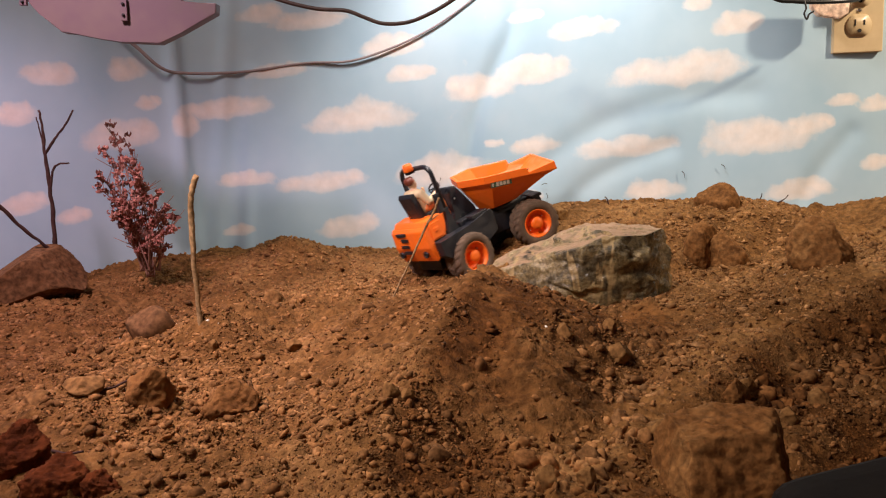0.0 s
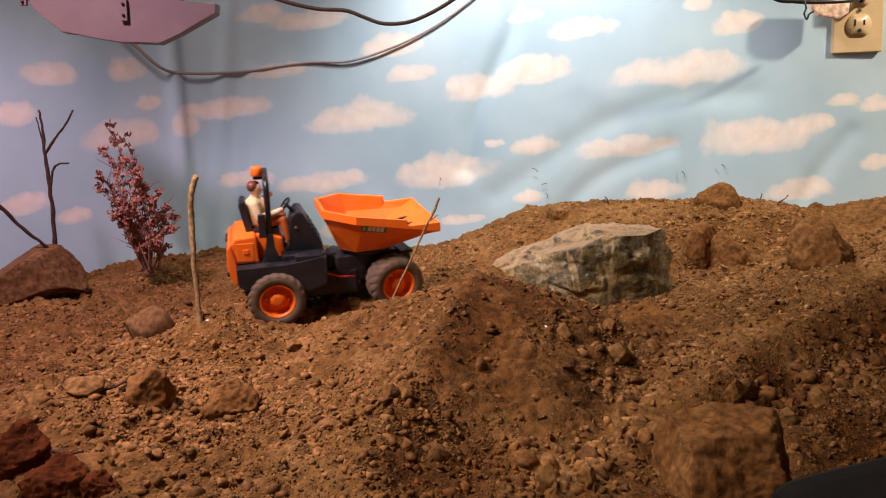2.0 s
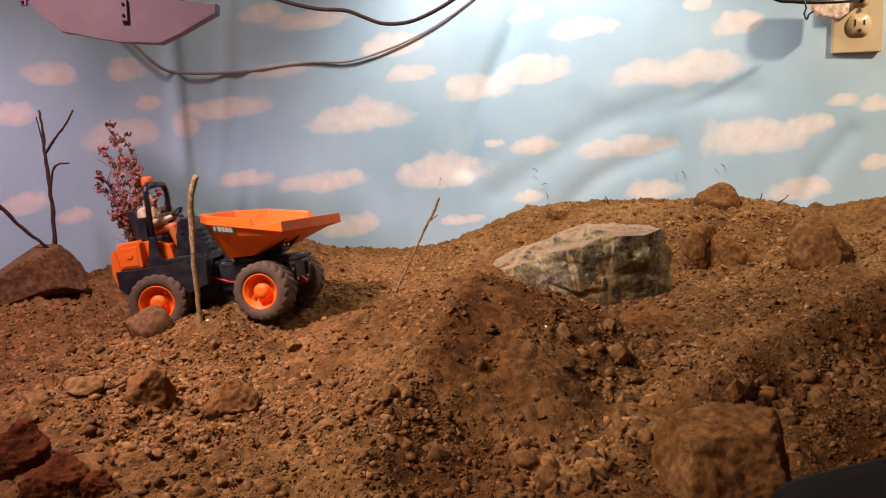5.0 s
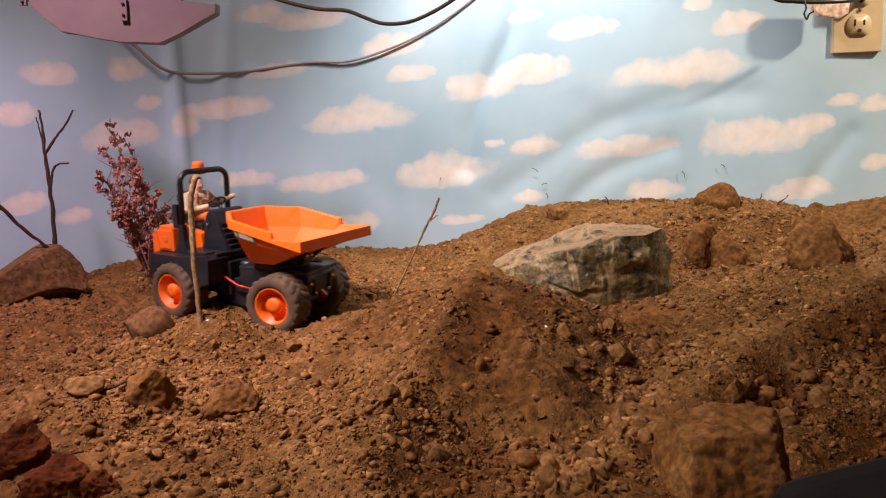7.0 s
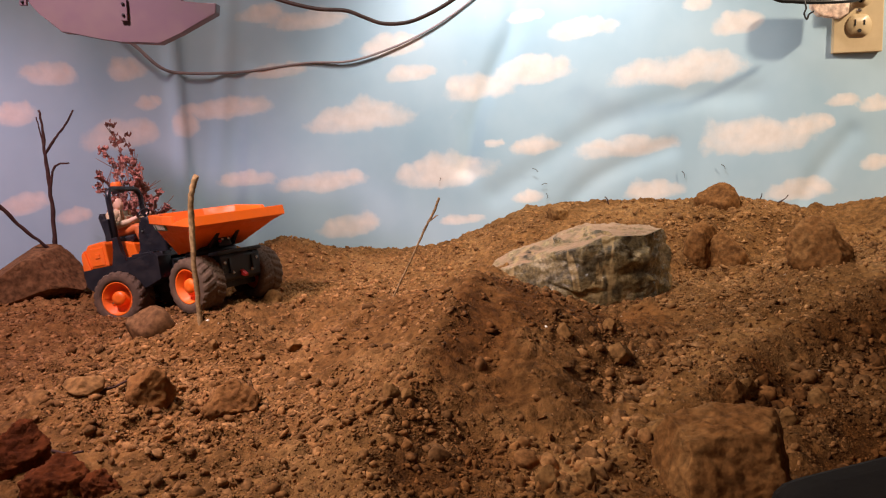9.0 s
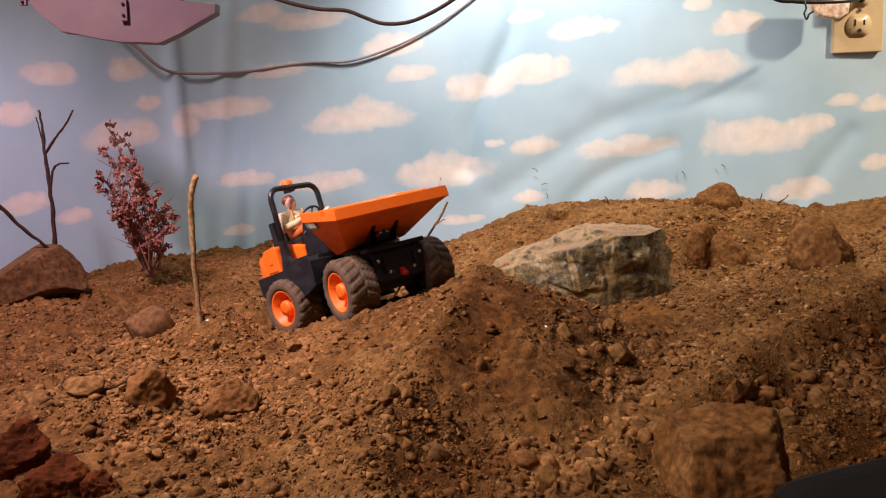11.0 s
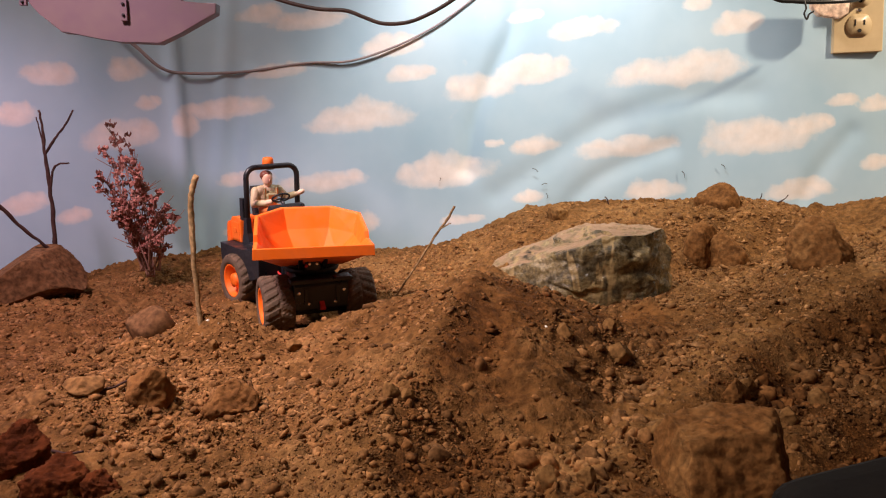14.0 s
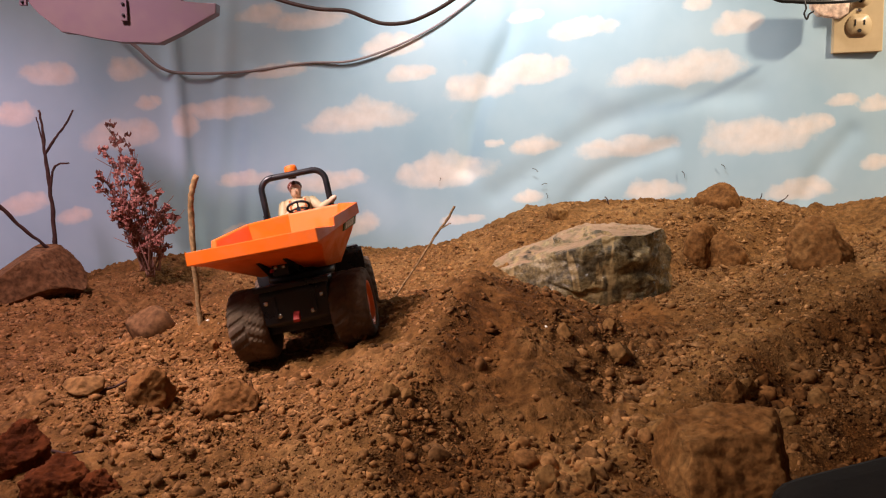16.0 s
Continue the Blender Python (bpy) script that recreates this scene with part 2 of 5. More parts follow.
CLOUDS_WEST = [(1.610, 0.206, 0.065, 0.018), (1.669, 0.182, 0.019, 0.025), (1.842, 0.241, 0.032, 0.018), (1.743, 0.252, 0.029, 0.019),
               (1.720, 0.212, 0.019, 0.013), (1.759, 0.166, 0.049, 0.024), (1.883, 0.192, 0.022, 0.019), (1.879, 0.082, 0.029, 0.017),
               (1.824, 0.064, 0.021, 0.013)]


CLOTH_FOLDS = [([(1.692, 0.40), (1.684, 0.30), (1.664, 0.02)], 0.0050, 0.008), ([(1.600, 0.36), (1.606, 0.28), (1.632, 0.0)], 0.0042, 0.011), ([(1.570, 0.26), (1.588, 0.0)], 0.0030, 0.009),
               ([(1.190, 0.398), (1.199, 0.318), (1.229, 0.260), (1.253, 0.204), (1.265, 0.122)], -0.0070, 0.013),
               ([(0.860, 0.230), (0.960, 0.226), (1.041, 0.202), (1.106, 0.167), (1.155, 0.130), (1.221, 0.086)], -0.0030, 0.018),
               ([(0.975, 0.153), (1.057, 0.122), (1.098, 0.094), (1.132, 0.054)], -0.0032, 0.015),
               ([(0.715, 0.174), (0.756, 0.122), (0.776, 0.082)], -0.0028, 0.014)]


def cloth_material():
    m = material("printed_sky_cloth", (0.35, 0.55, 0.65), 0.75)
    b = m.node_tree.nodes["Principled BSDF"]
    at = m.node_tree.nodes.new("ShaderNodeAttribute")
    at.attribute_name = "cloud"
    co = m.node_tree.nodes.new("ShaderNodeTexCoord")
    n = node(m, "ShaderNodeTexNoise", Scale=24.0, Detail=8.0, Roughness=0.55)
    wire(m, co, "Object", n, "Vector")
    sub = node(m, "ShaderNodeMath", operation="MULTIPLY_ADD")
    sub.inputs[1].default_value, sub.inputs[2].default_value = 1.30, -0.66
    wire(m, n, "Fac", sub, 0)
    add = node(m, "ShaderNodeMath", operation="ADD")
    wire(m, at, "Fac", add, 0)
    wire(m, sub, "Value", add, 1)
    puff = ramp(m, [(0.26, (0, 0, 0)), (0.50, (0.62, 0.62, 0.62)), (0.72, (0.80, 0.80, 0.80)), (1.0, (1, 1, 1))])
    wire(m, add, "Value", puff, "Fac")
    n2 = node(m, "ShaderNodeTexNoise", Scale=7.0, Detail=4.0)
    wire(m, co, "Object", n2, "Vector")
    blue = ramp(m, [(0.3, (0.36, 0.535, 0.665)), (0.7, (0.49, 0.65, 0.76))])
    wire(m, n2, "Fac", blue, "Fac")
    n3 = node(m, "ShaderNodeTexNoise", Scale=60.0, Detail=5.0)
    wire(m, co, "Object", n3, "Vector")
    white = ramp(m, [(0.3, (0.74, 0.69, 0.66)), (0.65, (0.84, 0.79, 0.77))])
    wire(m, n3, "Fac", white, "Fac")
    mix = m.node_tree.nodes.new("ShaderNodeMix")
    mix.data_type = "RGBA"
    wire(m, puff, "Color", mix, 0)
    m.node_tree.links.new(blue.outputs["Color"], mix.inputs[6])
    m.node_tree.links.new(white.outputs["Color"], mix.inputs[7])
    m.node_tree.links.new(mix.outputs[2], b.inputs["Base Color"])
    n4 = node(m, "ShaderNodeTexNoise", Scale=900.0, Detail=2.0)
    wire(m, co, "Object", n4, "Vector")
    bp = node(m, "ShaderNodeBump", Strength=0.15, Distance=0.0004)
    wire(m, n4, "Fac", bp, "Height")
    wire(m, bp, "Normal", b, "Normal")
    return m


def sky_cloth():
    """The cloth hangs along the walls in one sheet, with soft folds where it turns the corner."""
    line = np.array(CLOTH_LINE)
    step = np.hypot(*(line[1:] - line[:-1]).T)
    run = np.concatenate([[0], np.cumsum(step)])
    s = np.arange(0, run[-1], 0.0055)
    soft = np.linspace(-0.035, 0.035, 15)
    x = np.mean([np.interp(s + k, run, line[:, 0]) for k in soft], 0)
    y = np.mean([np.interp(s + k, run, line[:, 1]) for k in soft], 0)
    tx, ty = np.gradient(x), np.gradient(y)
    length = np.hypot(tx, ty)
    nx, ny = -ty / length, tx / length
    z = np.arange(-0.06, 0.95, 0.0055)
    S, Z = np.meshgrid(s, z)
    fold = 0.0022 * np.sin(S * 34 + 1.5 * np.sin(Z * 5)) * np.exp(-((S - 1.62) / 0.16) ** 2)
    fold = fold + 0.0016 * fractal(S, Z * 0.35, 0.11, 3, 77) + 0.006 * np.exp(-((S - 1.668 - 0.05 * Z) / 0.013) ** 2)
    # slack folds where the cloth sags
    for line, deep, wide in CLOTH_FOLDS:
        for k in range(3):
            # round the bends of the fold
            mid = [((a[0] * (1 - f) + b[0] * f), (a[1] * (1 - f) + b[1] * f)) for a, b in zip(line, line[1:]) for f in (0.25, 0.75)]
            line = [line[0]] + mid + [line[-1]]
        near = np.min([d for d, side, h in along(S, Z, [(u, v, 0.0) for u, v in line])], 0)
        fold = fold + deep * np.exp(-(near / wide) ** 2)
    X, Y = x[None] - nx[None] * -fold, y[None] - ny[None] * -fold
    cloud = np.zeros_like(S)
    puff_rng = random.Random(9)
    for group in (CLOUDS_HIGH, CLOUDS_MIDDLE, CLOUDS_LOW, CLOUDS_WEST):
        for cs, cz, rs, rz in group:
            puffs = [(cs, cz, rs * 1.15, rz * 1.05)]
            for k in range(5):
                a = puff_rng.uniform(-0.75, 0.75)
                puffs.append((cs + a * rs, cz + rz * (0.55 - 0.6 * a * a) * puff_rng.uniform(0.5, 1.1), rs * puff_rng.uniform(0.28, 0.48), rz * puff_rng.uniform(0.45, 0.8)))
            for ps, pz, qs, qz in puffs:
                u, v = (S - ps) / qs, (Z - pz + 0.10 * (S - cs)) / qz
                v = np.where(v < 0, v * 1.45, v)
                cloud = np.maximum(cloud, np.clip(1.25 - np.sqrt(u * u + v * v), 0, 1))
    rng = np.random.default_rng(4)
    for k in range(46):
        cs, cz, rs = rng.uniform(0, 0.6), rng.uniform(0, 0.9), rng.uniform(0.03, 0.08)
        if k % 2:
            cs, cz = rng.uniform(0.6, 2.4), rng.uniform(0.39, 0.92)
        u, v = (S - cs) / rs, (Z - cz) / (rs * 0.32)
        cloud = np.maximum(cloud, np.clip(1.2 - np.sqrt(u * u + v * v), 0, 1))
    co = np.stack([X, Y, Z], -1).reshape(-1, 3)
    n, k = len(s), len(z)
    i = np.arange(n * k).reshape(k, n)
    faces = np.stack([i[:-1, :-1], i[:-1, 1:], i[1:, 1:], i[1:, :-1]], -1).reshape(-1, 4)
    me = bpy.data.meshes.new("backdrop")
    me.from_pydata(co.tolist(), [], faces.tolist())
    me.attributes.new("cloud", "FLOAT", "POINT").data.foreach_set("value", cloud.ravel())
    me.materials.append(cloth_material())
    me.shade_smooth()
    ob = new("backdrop", me)
    thick = ob.modifiers.new("thickness", "SOLIDIFY")
    thick.thickness, thick.offset = 0.002, -1
    return tagged(ob, "pale blue cloth printed with cream clouds on the wall", "backdrop", "", "structure")


def box(bm, lo, hi, bevel=0.0, slot=0, seg=2):
    made = bmesh.ops.create_cube(bm, size=1.0)["verts"]
    for v in made:
        v.co = Vector([lo[k] + (v.co[k] + 0.5) * (hi[k] - lo[k]) for k in range(3)])
    faces = list({f for v in made for f in v.link_faces})
    for f in faces:
        f.material_index = slot
    if bevel:
        bmesh.ops.bevel(bm, geom=list({e for f in faces for e in f.edges}), offset=bevel, segments=seg, affect="EDGES", profile=0.6)
    return made


sky_cloth()
PLASTER = mottled("room_plaster", [(0.3, (0.42, 0.36, 0.30)), (0.7, (0.55, 0.48, 0.41))], 3, 4, 0.9)


def plain_wall(name, lo, hi, label):
    bm = bmesh.new()
    box(bm, lo, hi)
    return tagged(mesh_object(name, bm, PLASTER), label, "wall", "", "structure")


plain_wall("wall_north", (-1.3, 1.10, -0.6), (1.7, 1.18, 1.5), "plain plaster wall behind the sky cloth")
plain_wall("wall_east", (1.42, -1.2, -0.6), (1.5, 1.10, 1.5), "plain plaster wall of the room")
plain_wall("wall_west", (-1.1, -1.2, -0.6), (-1.02, 1.10, 1.5), "plain plaster wall of the room")
plain_wall("wall_south", (-1.02, -1.2, -0.6), (1.42, -1.12, 1.5), "plain plaster wall of the room")
tagged(plain_wall("ceiling", (-1.02, -1.12, 1.42), (1.42, 1.10, 1.5), "plain plaster ceiling"), "", "ceiling")
tagged(plain_wall("earth_table", (-0.71, 0.11, -0.52), (0.85, 1.08, -0.068), "plain table box under the heaped earth"), "", "table")
tagged(plain_wall("floor", (-1.02, -1.12, -0.6), (1.42, 1.10, -0.52), "plain floor under the earth box"), "", "floor")


# ---- stones ----
GREY_ROCK = mottled("grey_rock", [(0.32, (0.030, 0.025, 0.016)), (0.45, (0.110, 0.086, 0.048)), (0.55, (0.21, 0.155, 0.070)), (0.68, (0.38, 0.30, 0.18))], 44, 10, 0.30, 1.0, 110, 0.0038, 340)


def dusted(m, colour, low, high):
    """Dry dust lies on the faces that look up."""
    tree = m.node_tree
    b = tree.nodes["Principled BSDF"]
    bare = b.inputs["Base Color"].links[0].from_socket
    geo = tree.nodes.new("ShaderNodeNewGeometry")
    split = tree.nodes.new("ShaderNodeSeparateXYZ")
    wire(m, geo, "Normal", split, "Vector")
    r = ramp(m, [(low, (0, 0, 0)), (high, (1, 1, 1))])
    co = tree.nodes.new("ShaderNodeTexCoord")
    patch = node(m, "ShaderNodeTexNoise", Scale=70.0, Detail=6.0)
    wire(m, co, "Object", patch, "Vector")
    worn = node(m, "ShaderNodeMath", operation="MULTIPLY_ADD")
    worn.inputs[1].default_value = 0.7
    wire(m, patch, "Fac", worn, 0)
    wire(m, split, "Z", worn, 2)
    less = node(m, "ShaderNodeMath", operation="SUBTRACT")
    less.inputs[1].default_value = 0.37
    wire(m, worn, "Value", less, 0)
    wire(m, less, "Value", r, "Fac")
    mix = tree.nodes.new("ShaderNodeMix")
    mix.data_type = "RGBA"
    wire(m, r, "Color", mix, 0)
    tree.links.new(bare, mix.inputs[6])
    mix.inputs[7].default_value = (*colour, 1)
    tree.links.new(mix.outputs[2], b.inputs["Base Color"])
    rough = ramp(m, [(low - 0.3, (0.2, 0.2, 0.2)), (high - 0.3, (0.95, 0.95, 0.95))])
    wire(m, split, "Z", rough, "Fac")
    wire(m, rough, "Color", b, "Roughness")




def veined(m, colour):
    """Thin steep seams of paler mineral."""
    tree = m.node_tree
    b = tree.nodes["Principled BSDF"]
    bare = b.inputs["Base Color"].links[0].from_socket
    co = tree.nodes.new("ShaderNodeTexCoord")
    squash = tree.nodes.new("ShaderNodeMapping")
    squash.inputs["Scale"].default_value = (26, 12, 6)
    wire(m, co, "Object", squash, "Vector")
    n = node(m, "ShaderNodeTexNoise", Scale=1.0, Detail=4.0, Distortion=0.4)
    wire(m, squash, "Vector", n, "Vector")
    r = ramp(m, [(0.490, (0, 0, 0)), (0.510, (0.8, 0.8, 0.8)), (0.526, (0.8, 0.8, 0.8)), (0.560, (0, 0, 0))])
    wire(m, n, "Fac", r, "Fac")
    mix = tree.nodes.new("ShaderNodeMix")
    mix.data_type = "RGBA"
    wire(m, r, "Color", mix, 0)
    tree.links.new(bare, mix.inputs[6])
    mix.inputs[7].default_value = (*colour, 1)
    tree.links.new(mix.outputs[2], b.inputs["Base Color"])


veined(GREY_ROCK, (0.38, 0.265, 0.12))
dusted(GREY_ROCK, (0.29, 0.18, 0.105), 0.70, 0.95)
BROWN_STONE = mottled("brown_stone", [(0.3, (0.105, 0.048, 0.020)), (0.55, (0.165, 0.082, 0.036)), (0.8, (0.235, 0.140, 0.068))], 26, 8, 0.85, 0.6, 160, 0.0012, 200)


def cut_stone(name, size, cuts, seed, mat, rough=0.10, div=5, lumpy=0.0, chips=0.0):
    """A stone: a ball cut flat by planes (normal and distance), then roughened; it stands on its origin."""
    rng = random.Random(seed)
    bm = bmesh.new()
    bmesh.ops.create_icosphere(bm, subdivisions=div, radius=1.0)
    planes = [(Vector(n).normalized(), d) for n, d in cuts]
    off = Vector((rng.uniform(0, 50), rng.uniform(0, 50), rng.uniform(0, 50)))
    for v in bm.verts:
        p = v.co * 1.25
        for n, d in planes:
            over = p.dot(n) - d
            if over > 0:
                p = p - n * over
        way = v.co.normalized()
        if chips:
            # broken facets, each tilted its own way
            q = p * 2.3 + off
            c = noise.voronoi(q)[1][0]
            p = p + way * chips * 0.6 * (q - c).dot(Vector([math.sin(k * 37.7 + j * 2.1) for j, k in enumerate((c.x + c.y, c.y + c.z, c.z + c.x))]))
        p = p + way * (rough * 0.6 * noise.fractal(p * 1.6 + off, 1.0, 2.0, 4) + rough * 0.5 * noise.fractal(p * 5 + off, 1.0, 2.0, 3) + rough * 0.25 * noise.fractal(p * 16 + off, 1.0, 2.0, 2))
        if lumpy:
            p = p + way * lumpy * (0.55 - noise.voronoi(p * 4.2 + off)[0][0]) + way * lumpy * 0.6 * (0.5 - noise.voronoi(p * 9 + off)[0][0])
        v.co = Vector((p.x * size[0] / 2, p.y * size[1] / 2, p.z * size[2] / 2))
    low = min(v.co.z for v in bm.verts)
    for v in bm.verts:
        v.co.z -= low
    return mesh_object(name, bm, mat, smooth=True)


boulder = cut_stone("boulder", (0.176, 0.10, 0.10), [((0.08, -1, -0.05), 0.76), ((-0.9, -1, 0.2), 0.62), ((0.6, -1, -0.05), 0.79), ((0.2, -1, 0.55), 0.80), ((-0.62, -0.12, 0.78), 0.38), ((0.04, -0.08, 1), 0.58), ((1, -0.35, 0.1), 0.80), ((-0.50, -0.85, 0.22), 0.74), ((0.55, -0.80, 0.25), 0.80), ((0, 1, 0.3), 0.8), ((-0.2, -0.8, 0.6), 0.80), ((-1, 0, 0.1), 1.10), ((0.25, -0.7, 0.72), 0.90)], 3, GREY_ROCK, 0.050, 6, 0.0, 0.10)
boulder.matrix_world = pose(0.142, 0.735, -0.020, 0, 0, -4)
tagged(boulder, "large angular grey rock with glossy facets, half sunk in earth", "rock")
slab = cut_stone("stone_block", (0.120, 0.08, 0.080), [((-0.50, -0.25, 1), 0.46), ((1, -0.15, 0.30), 0.74), ((0.1, -1, 0.05), 0.60), ((0.35, -0.2, 1), 0.74), ((-1, -0.3, -0.2), 1.1), ((0.2, -0.6, -1), 0.70), ((0.7, -0.8, 0.1), 0.78)], 8, BROWN_STONE, 0.035, 6, 0.0, 0.03)
slab.matrix_world = pose(-0.462, 0.815, -0.040, 0, -15, 4)
tagged(slab, "angular reddish brown stone leaning by the cloth", "rock")


# ---- the toy dumper ----
S = 0.00078


def plastic(name, colour, rough=0.38, dust=0.35):
    """Moulded plastic with a film of earth dust in patches."""
    m = material(name, colour, rough)
    b = m.node_tree.nodes["Principled BSDF"]
    co = m.node_tree.nodes.new("ShaderNodeTexCoord")
    n = node(m, "ShaderNodeTexNoise", Scale=70.0, Detail=6.0, Roughness=0.65)
    wire(m, co, "Object", n, "Vector")
    r = ramp(m, [(0.48, (0, 0, 0)), (0.85, (dust, dust, dust))])
    wire(m, n, "Fac", r, "Fac")
    mix = m.node_tree.nodes.new("ShaderNodeMix")
    mix.data_type = "RGBA"
    mix.inputs[6].default_value = (*colour, 1)
    mix.inputs[7].default_value = (0.22, 0.125, 0.068, 1)
    wire(m, r, "Color", mix, 0)
    m.node_tree.links.new(mix.outputs[2], b.inputs["Base Color"])
    rr = ramp(m, [(0.35, (rough, rough, rough)), (0.75, (0.8, 0.8, 0.8))])
    wire(m, n, "Fac", rr, "Fac")
    wire(m, rr, "Color", b, "Roughness")
    return m


ORANGE = plastic("orange_plastic", (0.93, 0.165, 0.010), 0.34, 0.18)
BLACK = plastic("black_plastic", (0.011, 0.012, 0.017), 0.25, 0.07)
TYRE = plastic("dusty_rubber", (0.095, 0.060, 0.038), 0.92, 0.8)
GREEN = material("green_sticker", (0.085, 0.20, 0.12), 0.5)
WHITE = material("white_print", (0.78, 0.76, 0.70), 0.5)
RED = material("red_hose", (0.55, 0.03, 0.03), 0.4)
CHROME = material("chrome_screw", (0.75, 0.73, 0.70), 0.18, 1.0)
SHIRT = mottled("cream_figure_plastic", [(0.3, (0.55, 0.42, 0.25)), (0.7, (0.66, 0.52, 0.33))], 120, 3, 0.55)
SKIN = material("tan_figure_plastic", (0.80, 0.52, 0.37), 0.5)
HAIR = material("brown_figure_plastic", (0.15, 0.035, 0.018), 0.5)
OVERALL = mottled("rust_figure_plastic", [(0.3, (0.60, 0.15, 0.035)), (0.7, (0.70, 0.19, 0.05))], 120, 3, 0.55)


def piece(name, bm, mat, parent, label="", at=(0, 0, 0), smooth=False):
    """A part of the dumper, drawn in its own millimetres round the point at."""
    for v in bm.verts:
        v.co = (v.co - Vector(at)) * S
    ob = part(name, bm, mat, parent, label, smooth)
    ob.location = Vector(at) * S
    return ob


def prism(bm, outline, y0, y1, bevel=0.0, slot=0):
    """An outline in x and z, drawn out from y0 to y1."""
    a = [bm.verts.new((x, y0, z)) for x, z in outline]
    b = [bm.verts.new((x, y1, z)) for x, z in outline]
    n = len(outline)
    faces = [bm.faces.new(a), bm.faces.new(b[::-1])] + [bm.faces.new((a[k], b[k], b[(k + 1) % n], a[(k + 1) % n])) for k in range(n)]
    for f in faces:
        f.material_index = slot
    if bevel:
        bmesh.ops.bevel(bm, geom=list({e for f in faces for e in f.edges}), offset=bevel, segments=2, affect="EDGES", profile=0.6)


def tube(bm, points, radius, seg=10, slot=0, ends=True):
    """A round bar along points; radius: one number, or one a point."""
    pts = [Vector(p) for p in points]
    radii = radius if isinstance(radius, (list, tuple)) else [radius] * len(pts)
    rings, side = [], None
    for k, p in enumerate(pts):
        way = (pts[min(k + 1, len(pts) - 1)] - pts[max(k - 1, 0)]).normalized()
        if side is None:
            side = way.orthogonal().normalized()
        side = (side - way * side.dot(way)).normalized()
        up = way.cross(side)
        rings.append([bm.verts.new(p + (side * math.cos(a) + up * math.sin(a)) * radii[k]) for a in (2 * math.pi * j / seg for j in range(seg))])
    for r0, r1 in zip(rings, rings[1:]):
        for j in range(seg):
            f = bm.faces.new((r0[j], r0[(j + 1) % seg], r1[(j + 1) % seg], r1[j]))
            f.material_index, f.smooth = slot, True
    if ends:
        for r in (rings[0][::-1], rings[-1]):
            bm.faces.new(r).material_index = slot


def lathe(bm, profile, centre, axis="y", seg=32, slot=0, smooth=True, ring=False):
    """A profile of (radius, place along the axis) turned round the axis through centre."""
    c = Vector(centre)
    rings = []
    for r, h in profile:
        turn = []
        for j in range(seg):
            a = 2 * math.pi * j / seg
            u, v = r * math.cos(a), r * math.sin(a)
            turn.append(bm.verts.new(c + (Vector((u, h, v)) if axis == "y" else Vector((u, v, h)) if axis == "z" else Vector((h, u, v)))))
        rings.append(turn)
    for r0, r1 in zip(rings, rings[1:]):
        for j in range(seg):
            f = bm.faces.new((r0[j], r0[(j + 1) % seg], r1[(j + 1) % seg], r1[j]))
            f.material_index, f.smooth = slot, smooth
    if ring:
        for j in range(seg):
            bm.faces.new((rings[-1][j], rings[-1][(j + 1) % seg], rings[0][(j + 1) % seg], rings[0][j]))
        return
    for cap in (rings[0], rings[-1]):
        bm.faces.new(cap).material_index = slot


def capsule(bm, p, q, r0, r1, slot=0, seg=14):
    p, q = Vector(p), Vector(q)
    way = (q - p).normalized()
    pts, radii = [], []
    for k in range(5):
        a = math.pi / 2 * (1 - k / 4)
        pts.append(p - way * r0 * math.sin(a))
        radii.append(max(r0 * math.cos(a), 0.02))
    for k in range(5):
        a = math.pi / 2 * k / 4
        pts.append(q + way * r1 * math.sin(a))
        radii.append(max(r1 * math.cos(a), 0.02))
    tube(bm, pts, radii, seg, slot)


